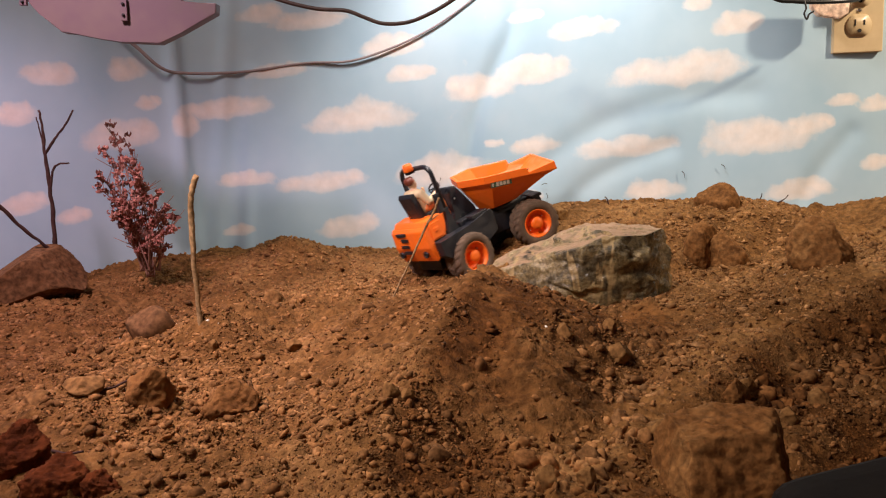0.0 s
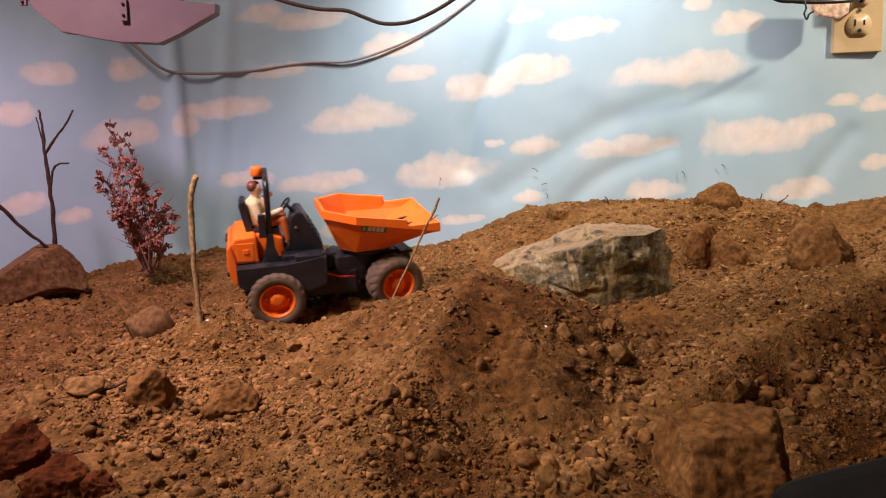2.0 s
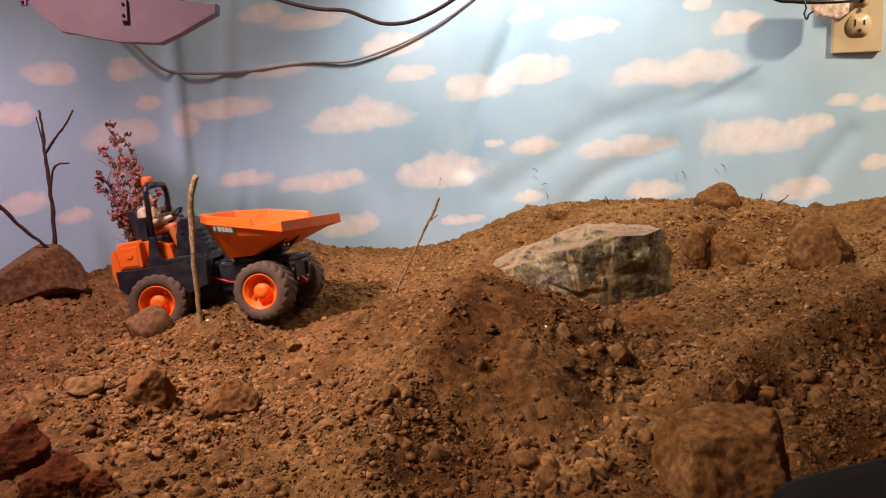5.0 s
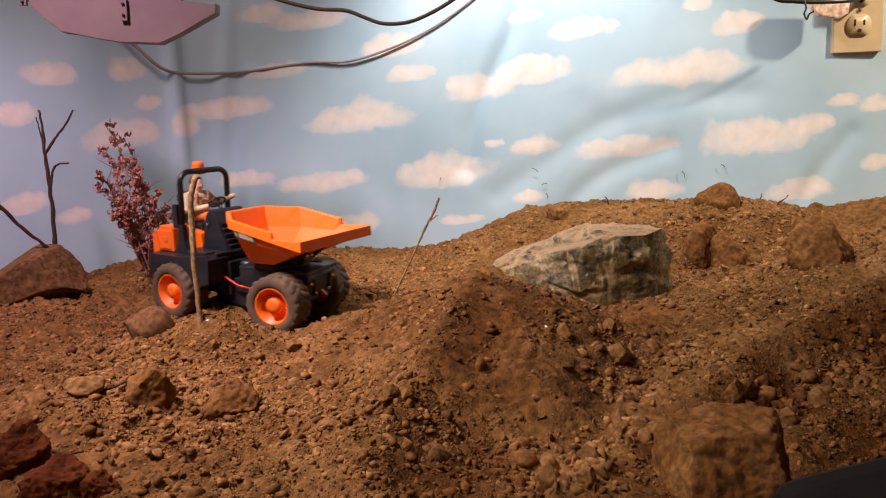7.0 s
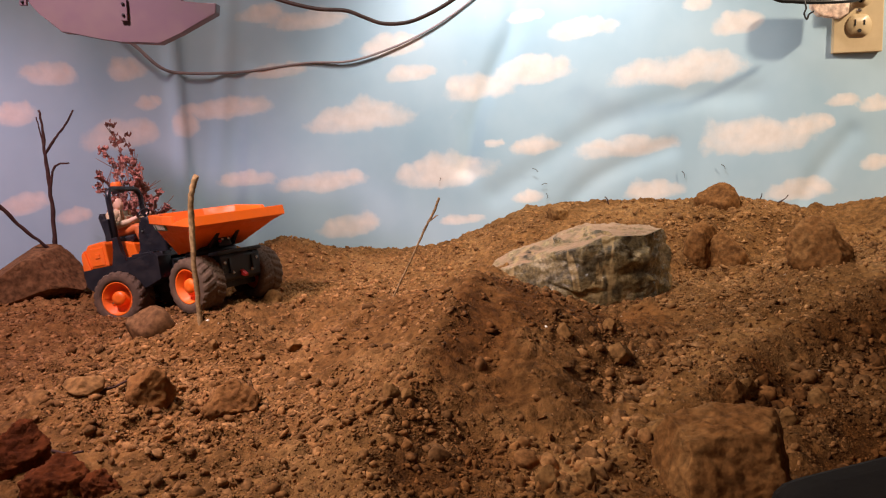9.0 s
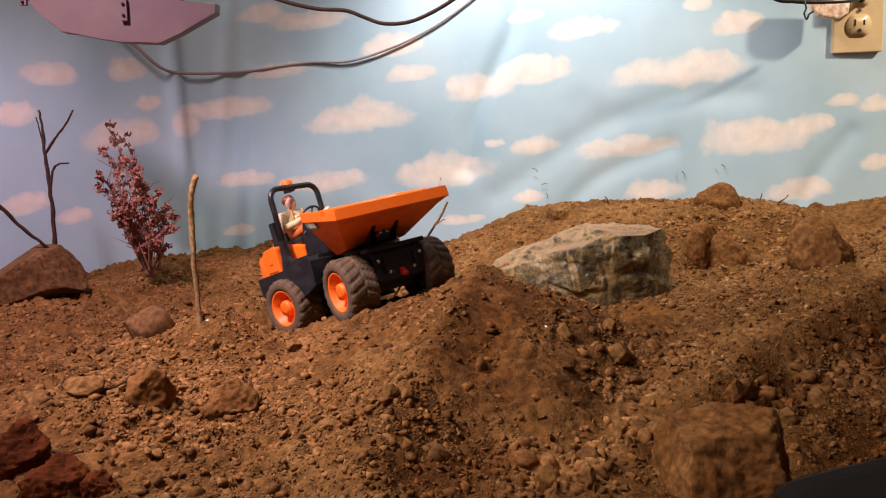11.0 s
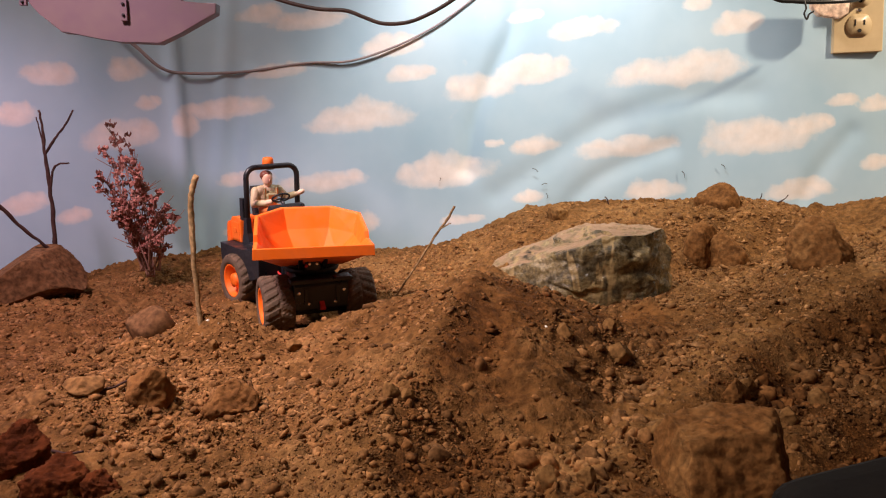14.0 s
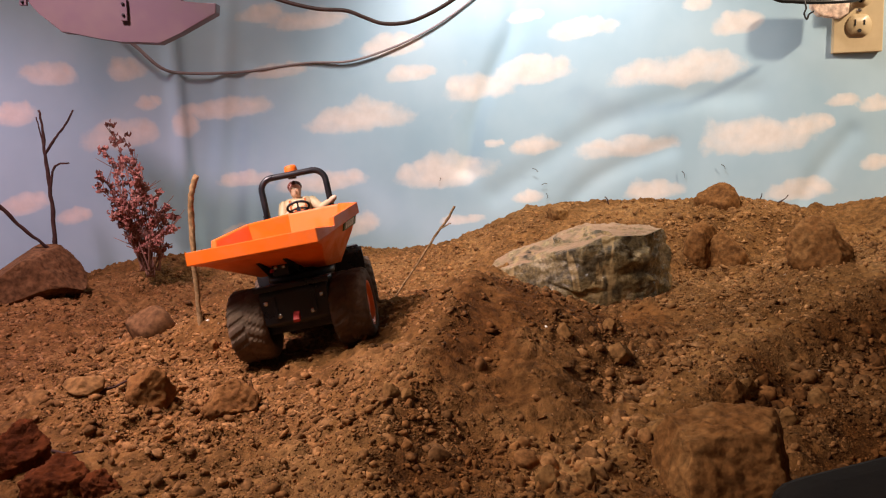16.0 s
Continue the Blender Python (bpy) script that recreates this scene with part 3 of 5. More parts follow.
def dumper_rear(truck):
    bm = bmesh.new()
    box(bm, (-114, -27, 30), (-6, 27, 74), 2)
    box(bm, (-42, -21, 16), (34, 21, 52), 3)
    box(bm, (-86, -34, 24), (-62, 34, 40), 2)
    piece("rear_frame", bm, BLACK, truck, "black moulded frame")
    arch = [(-74 + 39 * math.cos(radians(a)), 32 + 39 * math.sin(radians(a))) for a in range(14, 168, 11)]
    for s in (-1, 1):
        bm = bmesh.new()
        prism(bm, [(-120, 56), (-121, 78), (-60, 79), (-14, 86), (-9, 80), (-10, 50), (-30, 43)] + arch, 27 * s, 59 * s, 0.8)
        piece("mudguard", bm, BLACK, truck, "black mudguard")
        bm = bmesh.new()
        box(bm, (-48, 48 * s - 8, 82), (-16, 48 * s + 8, 88), 1)
        piece("step", bm, BLACK, truck, "black footstep")
        bm = bmesh.new()
        prism(bm, [(-89, 78), (-65, 78), (-72, 96), (-73, 116), (-81, 116), (-82, 98)], 35 * s, 42 * s, 0.8)
        piece("rollbar_foot", bm, BLACK, truck, "black rollbar foot")
    bm = bmesh.new()
    box(bm, (-64, -44, 78), (-10, 44, 86), 1)
    piece("floor_deck", bm, BLACK, truck, "black cab floor")
    bm = bmesh.new()
    prism(bm, [(-123, 79), (-126, 104), (-120, 112), (-97, 114), (-94, 110), (-93, 79)], -41, 41, 2.0)
    prism(bm, [(-119, 53), (-125, 50), (-132, 74), (-131, 100), (-126, 106), (-120, 80)], -44, 44, 2.0)
    hood = piece("hood", bm, ORANGE, truck, "glossy orange engine cover")
    for z, y0, y1 in ((97, 6, 30), (88, 4, 22), (78, 6, 26), (68, 6, 24)):
        bm = bmesh.new()
        box(bm, (-133.5, y0, z - 2.5), (-128, y1, z + 2.5), 0.8)
        piece("slot", bm, BLACK, hood)
    for y in (-28, 34):
        bm = bmesh.new()
        lathe(bm, [(5.2, 3), (5.2, -1), (4.2, -1.6), (3.6, 0.5)], (-132, y, 64), "x", 18)
        piece("rear_lamp", bm, BLACK, hood)
    for s in (-1, 1):
        bm = bmesh.new()
        box(bm, (-119, 41 * s - 0.8, 82), (-98, 41 * s + 0.8, 106), 0.6)
        panel = piece("side_panel", bm, ORANGE, hood)
        bm = bmesh.new()
        box(bm, (-111, 42 * s - 0.8, 92), (-104, 42 * s + 0.8, 98), 0.5)
        piece("catch", bm, ORANGE, hood)
    bm = bmesh.new()
    prism(bm, [(-94, 78), (-94, 112), (-72, 108), (-62, 104), (-58, 78)], -23, 23, 2.0)
    piece("seat_box", bm, ORANGE, truck, "orange box under the seat")
    bm = bmesh.new()
    box(bm, (-99, -17, 107), (-64, 17, 117), 3)
    seat = piece("seat", bm, BLACK, truck, "black seat cushion")
    bm = bmesh.new()
    prism(bm, [(-98, 110), (-106, 112), (-113, 148), (-110, 154), (-104, 152), (-97, 116)], -17, 17, 2.0)
    piece("backrest", bm, BLACK, truck, "black seat back")
    bm = bmesh.new()
    bar = [(-77, -38, 84), (-77, -38, 166)]
    bar += [(-77, -24 - 14 * math.cos(radians(a)), 169 + 14 * math.sin(radians(a))) for a in range(0, 91, 15)]
    bar += [(-77, 24 + 14 * math.cos(radians(a)), 169 + 14 * math.sin(radians(a))) for a in range(90, -1, -15)]
    bar += [(-77, 38, 166), (-77, 38, 84)]
    tube(bm, bar, 3.7, 14)
    rollbar = piece("rollbar", bm, BLACK, truck, "black tubular rollbar")
    bm = bmesh.new()
    box(bm, (-92, -5, 178), (-79, 5, 183), 1)
    piece("beacon_mount", bm, BLACK, rollbar)
    bm = bmesh.new()
    lathe(bm, [(7.2, 0), (7.8, 1), (7.4, 9), (6.2, 11.4), (3, 12)], (-86.7, 0, 182.5), "z", 24)
    piece("beacon", bm, ORANGE, truck, "orange warning beacon")
    bm = bmesh.new()
    box(bm, (-90, -43, 112), (-81, -37, 142), 1.2)
    piece("grip", bm, BLACK, rollbar)
    bm = bmesh.new()
    prism(bm, [(-60, 84), (-56, 92), (-50, 98), (-53, 112), (-48, 130), (-42, 137), (-34, 136), (-28, 124), (-14, 92), (-8, 84)], -25, 25, 2.5)
    for k in range(5):
        box(bm, (-27 + 3.2 * k, -20, 117 - 6.6 * k), (-23.5 + 3.2 * k, 20, 120 - 6.6 * k), 0.6)
    console = piece("console", bm, BLACK, truck, "black dashboard with ribbed cover")
    bm = bmesh.new()
    tube(bm, [(-42, 0, 130), (-53, 0, 142)], 2.4)
    wheel = [Vector((-54 + 5.4 * math.cos(a), 12.5 * math.sin(a), 143 + 11.2 * math.cos(a) * 0.55)) for a in (2 * math.pi * k / 24 for k in range(25))]
    tube(bm, wheel, 1.4, 8)
    for k in (0, 8, 16):
        tube(bm, [(-53, 0, 142), wheel[k]], 1.0, 6)
    piece("steering_wheel", bm, BLACK, console)
    for s in (-1, 1):
        bm = bmesh.new()
        lathe(bm, [(1.6, 0), (1.6, 1.6), (0.9, 2.0)], (-44, 25 * s - (0 if s > 0 else 2), 118), "y", 12)
        piece("screw", bm, CHROME, console)
    bm = bmesh.new()
    tube(bm, [(-26, -26, 62), (-8, -32, 54), (10, -30, 46), (30, -28, 44)], 1.4, 8)
    piece("hose", bm, RED, truck, "thin red hose")
    bm = bmesh.new()
    lathe(bm, [(9, -14), (11, -10), (11, 34), (9, 38)], (-1, 0, 34), "z", 20)
    piece("pivot", bm, BLACK, truck, "black articulation post")


def dumper_front(truck):
    bm = bmesh.new()
    box(bm, (2, -25, 34), (98, 25, 70), 2)
    box(bm, (60, -34, 22), (88, 34, 42), 2)
    prism(bm, [(94, 30), (94, 68), (101, 70), (105, 62), (104, 34), (100, 30)], -33, 33, 1.2)
    box(bm, (88, -37, 66), (107, 37, 71), 1.5)
    box(bm, (99, -21, 40), (107, -17, 60), 0.8)
    box(bm, (99, 17, 40), (107, 21, 60), 0.8)
    lathe(bm, [(33, 70), (34, 71), (34, 76), (30, 78)], (50, 0, 0), "z", 32)
    front = piece("front_frame", bm, BLACK, truck, "black front frame with turntable")
    for y, z in ((-27, 55), (27, 55), (-16, 41), (16, 41)):
        bm = bmesh.new()
        lathe(bm, [(2.4, 0), (2.4, 1.4), (1.4, 2.4)], (104.5, y, z), "x", 12)
        piece("screw", bm, CHROME, front)
    bm = bmesh.new()
    prism(bm, [(103, 44), (112, 36), (110, 33), (103, 36)], -3, 3, 0.6)
    piece("tow_hook", bm, RED, front, "small red hook")
    return front


def dumper_skip(truck):
    """A hopper of six corners, wider in front, with a flange round its rim and a pouring lip."""
    def loop(a, b, d, drop=0.0):
        """Right side from the back corner to the lip, with a step down near the lip, then the left side mirrored."""
        c = [b[k] + (d[k] - b[k]) * 0.60 for k in range(3)]
        e = [b[k] + (d[k] - b[k]) * 0.62 for k in range(3)]
        half = [a, b, c, (e[0], e[1], e[2] - drop), d]
        return [(p[0], -p[1], p[2]) for p in half] + [(p[0], p[1], p[2]) for p in half[::-1]]
    top = ((-10.6, 33, 137), (26.8, 66, 134), (138, 68, 117.5))
    loops = [loop((17, 17, 80), (32, 34, 81), (66, 34, 82)),
             loop((2, 27, 110), (36, 55, 109), (118, 59, 107)),
             loop((-5.5, 30, 135.5), (29.5, 61, 132.5), (134, 62.5, 116), 8),
             loop((-6.5, 30.5, 137), (29, 62, 134), (135, 63.5, 117.5), 8),
             loop(*top, 8),
             loop((-10.6, 33, 126), (26.8, 66, 123), (138.5, 68.5, 105)),
             loop((-7.5, 31, 125.5), (29, 63, 122.5), (136, 66, 104.4)),
             loop((-1, 29.5, 110), (34, 58, 108), (120, 62, 101)),
             loop((13, 18, 77), (31, 37, 77), (68, 37, 78))]
    bm = bmesh.new()
    rings = [[bm.verts.new(p) for p in l] for l in loops]
    for r0, r1 in zip(rings, rings[1:]):
        for j in range(10):
            bm.faces.new((r0[j], r0[(j + 1) % 10], r1[(j + 1) % 10], r1[j]))
    bm.faces.new(rings[0][::-1])
    bm.faces.new(rings[-1])
    bmesh.ops.bevel(bm, geom=bm.edges[:], offset=0.6, segments=2, affect="EDGES", profile=0.6)
    skip = piece("skip", bm, ORANGE, truck, "orange tipping skip, dusty inside", (50, 0, 0))
    for s in (-1, 1):
        bm = bmesh.new()
        prism(bm, [(58, 77), (84, 77), (112, 100), (118, 106), (104, 104), (88, 98), (70, 86)], 12 * s, 17 * s, 0.8)
        b = piece("bracket", bm, BLACK, skip, "black tipping bracket", (50, 0, 0))
        b.location = (0, 0, 0)
        bm = bmesh.new()
        tilt = Matrix.Rotation(radians(8.5), 4, "Y") @ Matrix.Rotation(radians(-21.8 * s), 4, "X")
        box(bm, (-16, -0.6, -5), (17, 0.6, 5), 0.3, 0)
        for k in range(4):
            box(bm, (-8 + 5.6 * k, -0.95, -3.4), (-3.6 + 5.6 * k, 0.95, 3.4), 0, 1)
        box(bm, (-14.5, -0.95, -3), (-11.5, 0.95, 3.2), 0.3, 1)
        for v in bm.verts:
            v.co = tilt @ v.co + Vector((50, 63.6 * s, 115.6))
        b = piece("sticker", bm, [GREEN, WHITE], skip, "dark green sticker with white bars", (50, 0, 0))
        b.location = (0, 0, 0)
    bm = bmesh.new()
    box(bm, (76, -9, 77), (92, 9, 90), 1.5)
    lathe(bm, [(34, 77.8), (34, 80), (20, 83)], (50, 0, 0), "z", 32)
    b = piece("swivel_base", bm, BLACK, skip, "black swivel base", (50, 0, 0))
    b.location = (0, 0, 0)
    for y in (-4, 5):
        bm = bmesh.new()
        lathe(bm, [(2.2, 0), (2.2, 1.5), (1.2, 2.2)], (92, y, 86), "x", 12)
        b = piece("screw", bm, CHROME, skip, "", (50, 0, 0))
        b.location = (0, 0, 0)
    bm = bmesh.new()
    lathe(bm, [(1.8, 0), (1.8, 3), (1.2, 3.6)], (92, -8, 84), "x", 12)
    b = piece("plug", bm, RED, skip, "red plug", (50, 0, 0))
    b.location = (0, 0, 0)
    return skip


def dumper_wheel(truck, x, s):
    """A ribbed tyre with a dished orange rim; s: -1 right, 1 left."""
    bm = bmesh.new()
    rows = [(18.5, -17.0), (22, -18.5), (26, -18.6), (28.5, -17.6), (30, -15.5)] + [(30.6, -14 + 2.0 * k) for k in range(15)] + [(30, 15.5), (28.5, 17.6), (26, 18.6), (22, 18.5), (18.5, 17.0)]
    seg, rings = 120, []
    for r, y in rows:
        r = 22.4 + (r - 18.5) * 1.05
        ring = []
        for j in range(seg):
            a = 2 * math.pi * j / seg
            turn = (j / seg * 20 + abs(y) * 0.045 + (0.5 if y > 0 else 0.0)) % 1.0
            lug = 1.2 if r > 32.6 and turn < 0.55 and abs(y) > 0.9 else 0.0
            ring.append(bm.verts.new(((r + lug) * math.cos(a), y, (r + lug) * math.sin(a))))
        rings.append(ring)
    for k in range(len(rings)):
        r0, r1 = rings[k], rings[(k + 1) % len(rings)]
        for j in range(seg):
            bm.faces.new((r0[j], r0[(j + 1) % seg], r1[(j + 1) % seg], r1[j])).smooth = k < 2 or k > len(rings) - 4
    tyre = piece("wheel", bm, TYRE, truck, "chunky dusty rubber wheel")
    tyre.location = Vector((x, 50 * s, 34)) * S
    bm = bmesh.new()
    lathe(bm, [(22.9, -4 * s), (23.4, 15 * s), (22.4, 17.2 * s), (20.6, 16.6 * s), (18.6, 6 * s), (10.4, 3.5 * s), (9.8, 12 * s), (9.0, 14.6 * s), (3.6, 15.4 * s)], (0, 0, 0), "y", 36)
    rim = piece("rim", bm, ORANGE, tyre, "dished orange rim with round hub cap")
    for k in range(2):
        bm = bmesh.new()
        a = 2 * math.pi * k / 2 + 0.5
        lathe(bm, [(1.7, 4 * s), (1.7, 7.5 * s), (1.0, 8.2 * s)], (14.6 * math.cos(a), 0, 14.6 * math.sin(a)), "y", 10)
        piece("wheel_screw", bm, CHROME, tyre)
    return tyre


def toy_figure():
    """The plain seated figure, one mesh."""
    bm = bmesh.new()
    capsule(bm, (-92, 0, 124), (-93, 0, 141), 13.5, 14.5, 0)
    capsule(bm, (-93, -10, 147), (-93, 10, 147), 8.5, 8.5, 0)
    capsule(bm, (-92, 0, 150), (-91, 0, 158), 5.5, 5, 2)
    capsule(bm, (-89.5, 0, 161), (-91, 0, 166), 6.6, 7.6, 2)
    capsule(bm, (-93.6, -1.5, 168.6), (-93.6, 1.5, 168.6), 7.2, 7.2, 3)
    capsule(bm, (-90, 0, 172.4), (-88, 0, 172.0), 3.6, 3.0, 3)
    capsule(bm, (-82.6, 0, 163.4), (-82.9, 0, 161.8), 1.2, 1.4, 2)
    box(bm, (-83, -8, 122), (-77, 8, 146), 2.5, 1)
    capsule(bm, (-91, 0, 121), (-88, 0, 121), 13, 12, 1)
    for s in (-1, 1):
        capsule(bm, (-86, 8 * s, 122), (-60, 10 * s, 125), 8, 6.4, 1)
        capsule(bm, (-60, 10 * s, 125), (-53, 10 * s, 99), 6.4, 5, 1)
        capsule(bm, (-55, 10 * s, 94), (-46, 10 * s, 93), 4.2, 3.6, 3)
        box(bm, (-82, 9 * s - 2, 140), (-79, 9 * s + 2, 154), 1, 1)
    capsule(bm, (-93, -17, 148), (-88, -22, 132), 6.4, 5.4, 0)
    capsule(bm, (-88, -22, 132), (-68, -14, 135), 5.2, 4.2, 0)
    capsule(bm, (-66, -13, 136), (-60, -11, 138), 4, 3.4, 2)
    capsule(bm, (-93, 17, 148), (-88, 26, 137), 6.4, 5.4, 0)
    capsule(bm, (-88, 26, 137), (-76, 38, 143), 5.2, 4.0, 0)
    capsule(bm, (-75, 39, 143.5), (-71, 43, 146), 3.8, 3.2, 2)
    for v in bm.verts:
        v.co = v.co * S
    ob = mesh_object("toy_figure", bm, [SHIRT, OVERALL, SKIN, HAIR], smooth=True)
    return tagged(ob, "seated plastic toy figure in cream and rust, on the dumper seat", "toy figure")


dumper = tagged(new("toy_dumper"), "orange and black plastic toy dumper with dusty tyres on the earth", "toy truck")
dumper_rear(dumper)
front_frame = dumper_front(dumper)
skip = dumper_skip(dumper)
rear_right, rear_left = dumper_wheel(dumper, -74, -1), dumper_wheel(dumper, -74, 1)
front_right, front_left = dumper_wheel(dumper, 74, -1), dumper_wheel(dumper, 74, 1)
figure = toy_figure()


# ---- loose stones and clods, each its own thing ----
RED_CLOD = mottled("red_clod_earth", [(0.3, (0.065, 0.015, 0.004)), (0.6, (0.13, 0.034, 0.009)), (0.8, (0.19, 0.062, 0.020))], 40, 7, 0.95, 0.9, 300, 0.0015, 240)
PALE_STONE = mottled("pale_stone", [(0.3, (0.15, 0.070, 0.022)), (0.6, (0.23, 0.117, 0.042)), (0.8, (0.30, 0.172, 0.072))], 60, 6, 0.88, 0.5, 400, 0.0006, 260)


def loose(name, x, y, wide, high, seed, mat, label, category, sunk=0.3, rough=0.16, group="", turn=None, lumpy=0.0, chips=0.0):
    rng = random.Random(seed)
    cuts = [((rng.uniform(-1, 1), rng.uniform(-1, 1), rng.uniform(-0.3, 1)), rng.uniform(0.72, 0.98)) for k in range(7)]
    ob = cut_stone(name, (wide * 0.95, wide * rng.uniform(0.75, 1.0), high * 1.35), cuts, seed, mat, rough, 4 if not lumpy else 6 if wide > 0.06 else 5, lumpy, chips)
    ob.matrix_world = pose(x, y, float(ground_height(x, y)) - high * sunk, 0, 0, rng.uniform(-40, 40) if turn is None else turn)
    return tagged(ob, label, category, group)


for k, (x, y, wide, high) in enumerate([(-0.192, 0.461, 0.029, 0.024), (-0.137, 0.456, 0.032, 0.020), (0.386, 0.745, 0.056, 0.044), (0.333, 0.850, 0.042, 0.039), (0.305, 0.864, 0.034, 0.036), (0.001, 1.146, 0.037, 0.024), (0.197, 0.478, 0.018, 0.013)]):
    loose("earth_clod", x, y, wide, high, 20 + k, CLOD, "crumbling brown clod of dry earth in the heap", "clod", 0.62 if y > 0.7 else 0.82, 0.16, "clods in the heap", None, 0.05)
loose("earth_clod", 0.355, 0.957, 0.050, 0.034, 71, CLOD, "rounded brown clod of earth on the skyline of the heap", "clod", 0.88, 0.09, "clods in the heap", 10, 0.04)
big_clod = cut_stone("earth_clod", (0.074, 0.056, 0.072), [((0.12, -1, 0.80), 0.46), ((-0.15, -0.1, 1), 0.62), ((1, -0.25, 0.35), 0.72), ((-1, -0.2, 0.15), 0.76), ((0.75, -0.3, 0.8), 0.80), ((-0.6, -0.4, 0.8), 0.84)], 5, CLOD, 0.085, 6, 0.012)
big_clod.matrix_world = pose(0.150, 0.374, -0.061, 4, 3, -6)
tagged(big_clod, "large square block of packed brown earth", "clod", "clods in the heap")
for k, (x, y, wide, high) in enumerate([(-0.227, 0.375, 0.034, 0.025), (-0.193, 0.349, 0.031, 0.021), (-0.170, 0.345, 0.021, 0.014)]):
    loose("red_clod", x, y, wide, high, 50 + k, RED_CLOD, "dark red lump of clay earth", "clod", 0.80, 0.20, "red clods", None, 0.06, 0.08)
loose("round_stone", -0.2555, 0.628, 0.037, 0.026, 71, BROWN_STONE, "rounded brown stone sitting in the earth", "stone", 0.62, 0.07, "stones in the earth", 10)
for k, (x, y, wide, high) in enumerate([(0.149, 0.969, 0.027, 0.015), (0.198, 0.450, 0.014, 0.012), (0.055, 0.368, 0.012, 0.010), (0.129, 0.533, 0.020, 0.010), (0.123, 0.391, 0.013, 0.008), (-0.031, 0.419, 0.009, 0.008), (-0.021, 0.419, 0.008, 0.006), (0.206, 0.485, 0.013, 0.009), (0.076, 0.369, 0.010, 0.008), (-0.185, 0.576, 0.011, 0.007), (-0.231, 0.457, 0.021, 0.009), (-0.254, 0.445, 0.015, 0.007), (0.130, 0.426, 0.012, 0.008), (0.224, 0.460, 0.012, 0.009), (0.256, 0.483, 0.012, 0.009), (0.134, 0.575, 0.011, 0.009), (0.091, 0.535, 0.012, 0.009), (-0.183, 0.776, 0.018, 0.011), (-0.121, 0.587, 0.013, 0.007)]):
    loose("pebble", x, y, wide, high, 100 + k, PALE_STONE, "small tan pebble on the earth", "pebble", 0.5, 0.14, "stones in the earth")


# ---- crumbs and grit, too many to count ----
def scatter(name, count, low, high, seed, mat, where, div=1, smooth=False, flat=0.75):
    rng = np.random.default_rng(seed)
    shapes = []
    for k in range(6):
        bm = bmesh.new()
        bmesh.ops.create_icosphere(bm, subdivisions=div, radius=1.0)
        co = np.array([v.co[:] for v in bm.verts])
        fa = np.array([[v.index for v in f.verts] for f in bm.faces])
        bm.free()
        co = co * (1 + 0.30 * np.sin(co @ rng.normal(0, 2.2, 3) + k)[:, None] * np.cos(co @ rng.normal(0, 2.5, 3))[:, None])
        co = co + rng.normal(0, 0.06, co.shape)
        for cut in range(6):
            n = rng.normal(0, 1, 3)
            n = n / np.linalg.norm(n)
            over = np.clip(co @ n - rng.uniform(0.25, 0.62), 0, None)
            co = co - over[:, None] * n
        shapes.append((co, fa))
    x, y = where(rng, count)
    size = low * (high / low) ** (rng.uniform(0, 1, count) ** 2.6)
    z = ground_height(x, y)
    cos, faces, base = [], [], 0
    for k in range(count):
        co, fa = shapes[k % 6]
        a = rng.uniform(0, 6.283)
        c, s = np.cos(a), np.sin(a)
        st = rng.uniform(0.5, 1.65, 3) * np.array([1, 1, flat])
        p = co * st * size[k]
        t = rng.normal(0, 0.35)
        p = np.stack([p[:, 0], p[:, 1] * np.cos(t) - p[:, 2] * np.sin(t), p[:, 1] * np.sin(t) + p[:, 2] * np.cos(t)], 1)
        p = np.stack([p[:, 0] * c - p[:, 1] * s, p[:, 0] * s + p[:, 1] * c, p[:, 2]], 1)
        cos.append(p + [x[k], y[k], z[k] - 0.12 * size[k]])
        faces.append(fa + base)
        base += len(co)
    me = fast_mesh(name, np.concatenate(cos), np.concatenate(faces), mat, smooth)
    per = [len(shapes[k % 6][0]) for k in range(count)]
    for label, field in (("damp_shade", damp_shade_flank), ("pale_tint", pale_top)):
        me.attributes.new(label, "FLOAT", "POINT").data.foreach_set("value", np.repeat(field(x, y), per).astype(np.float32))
    return new(name, me)


def all_over(rng, n):
    """More crumbs near the open side, fewer where the bank has slid."""
    y = 0.30 + 0.75 * rng.uniform(0, 1, n * 4) ** 1.15
    x = rng.uniform(-0.62, 0.66, n * 4) * y
    keep = rng.uniform(0, 1, n * 4) < (1 - 0.65 * damp_shade_flank(x, y)) * (1 - 0.6 * pale_top(x, y)) * np.clip(0.45 + 0.8 * fractal(x, y, 0.09, 2, 8), 0.08, 1)
    return x[keep][:n], y[keep][:n]


def in_the_hollow(rng, n):
    """Lumps that rolled down between the banks and to the near edge."""
    bed = np.array(GULLY_BED)
    k = rng.uniform(0.3, len(bed) - 1.001, n)
    i = k.astype(int)
    on = bed[i] + (bed[i + 1] - bed[i]) * (k - i)[:, None]
    stray = rng.uniform(0, 1, n) < 0.12
    x = np.where(stray, rng.normal(-0.10, 0.07, n), on[:, 0] + rng.normal(0.006, 0.020, n))
    y = np.where(stray, rng.normal(0.40, 0.04, n), on[:, 1] + rng.normal(0, 0.015, n))
    return x, np.clip(y, 0.30, 1.0)


def on_the_far_heap(rng, n):
    return rng.uniform(0.18, 0.62, n), rng.uniform(0.72, 0.93, n)


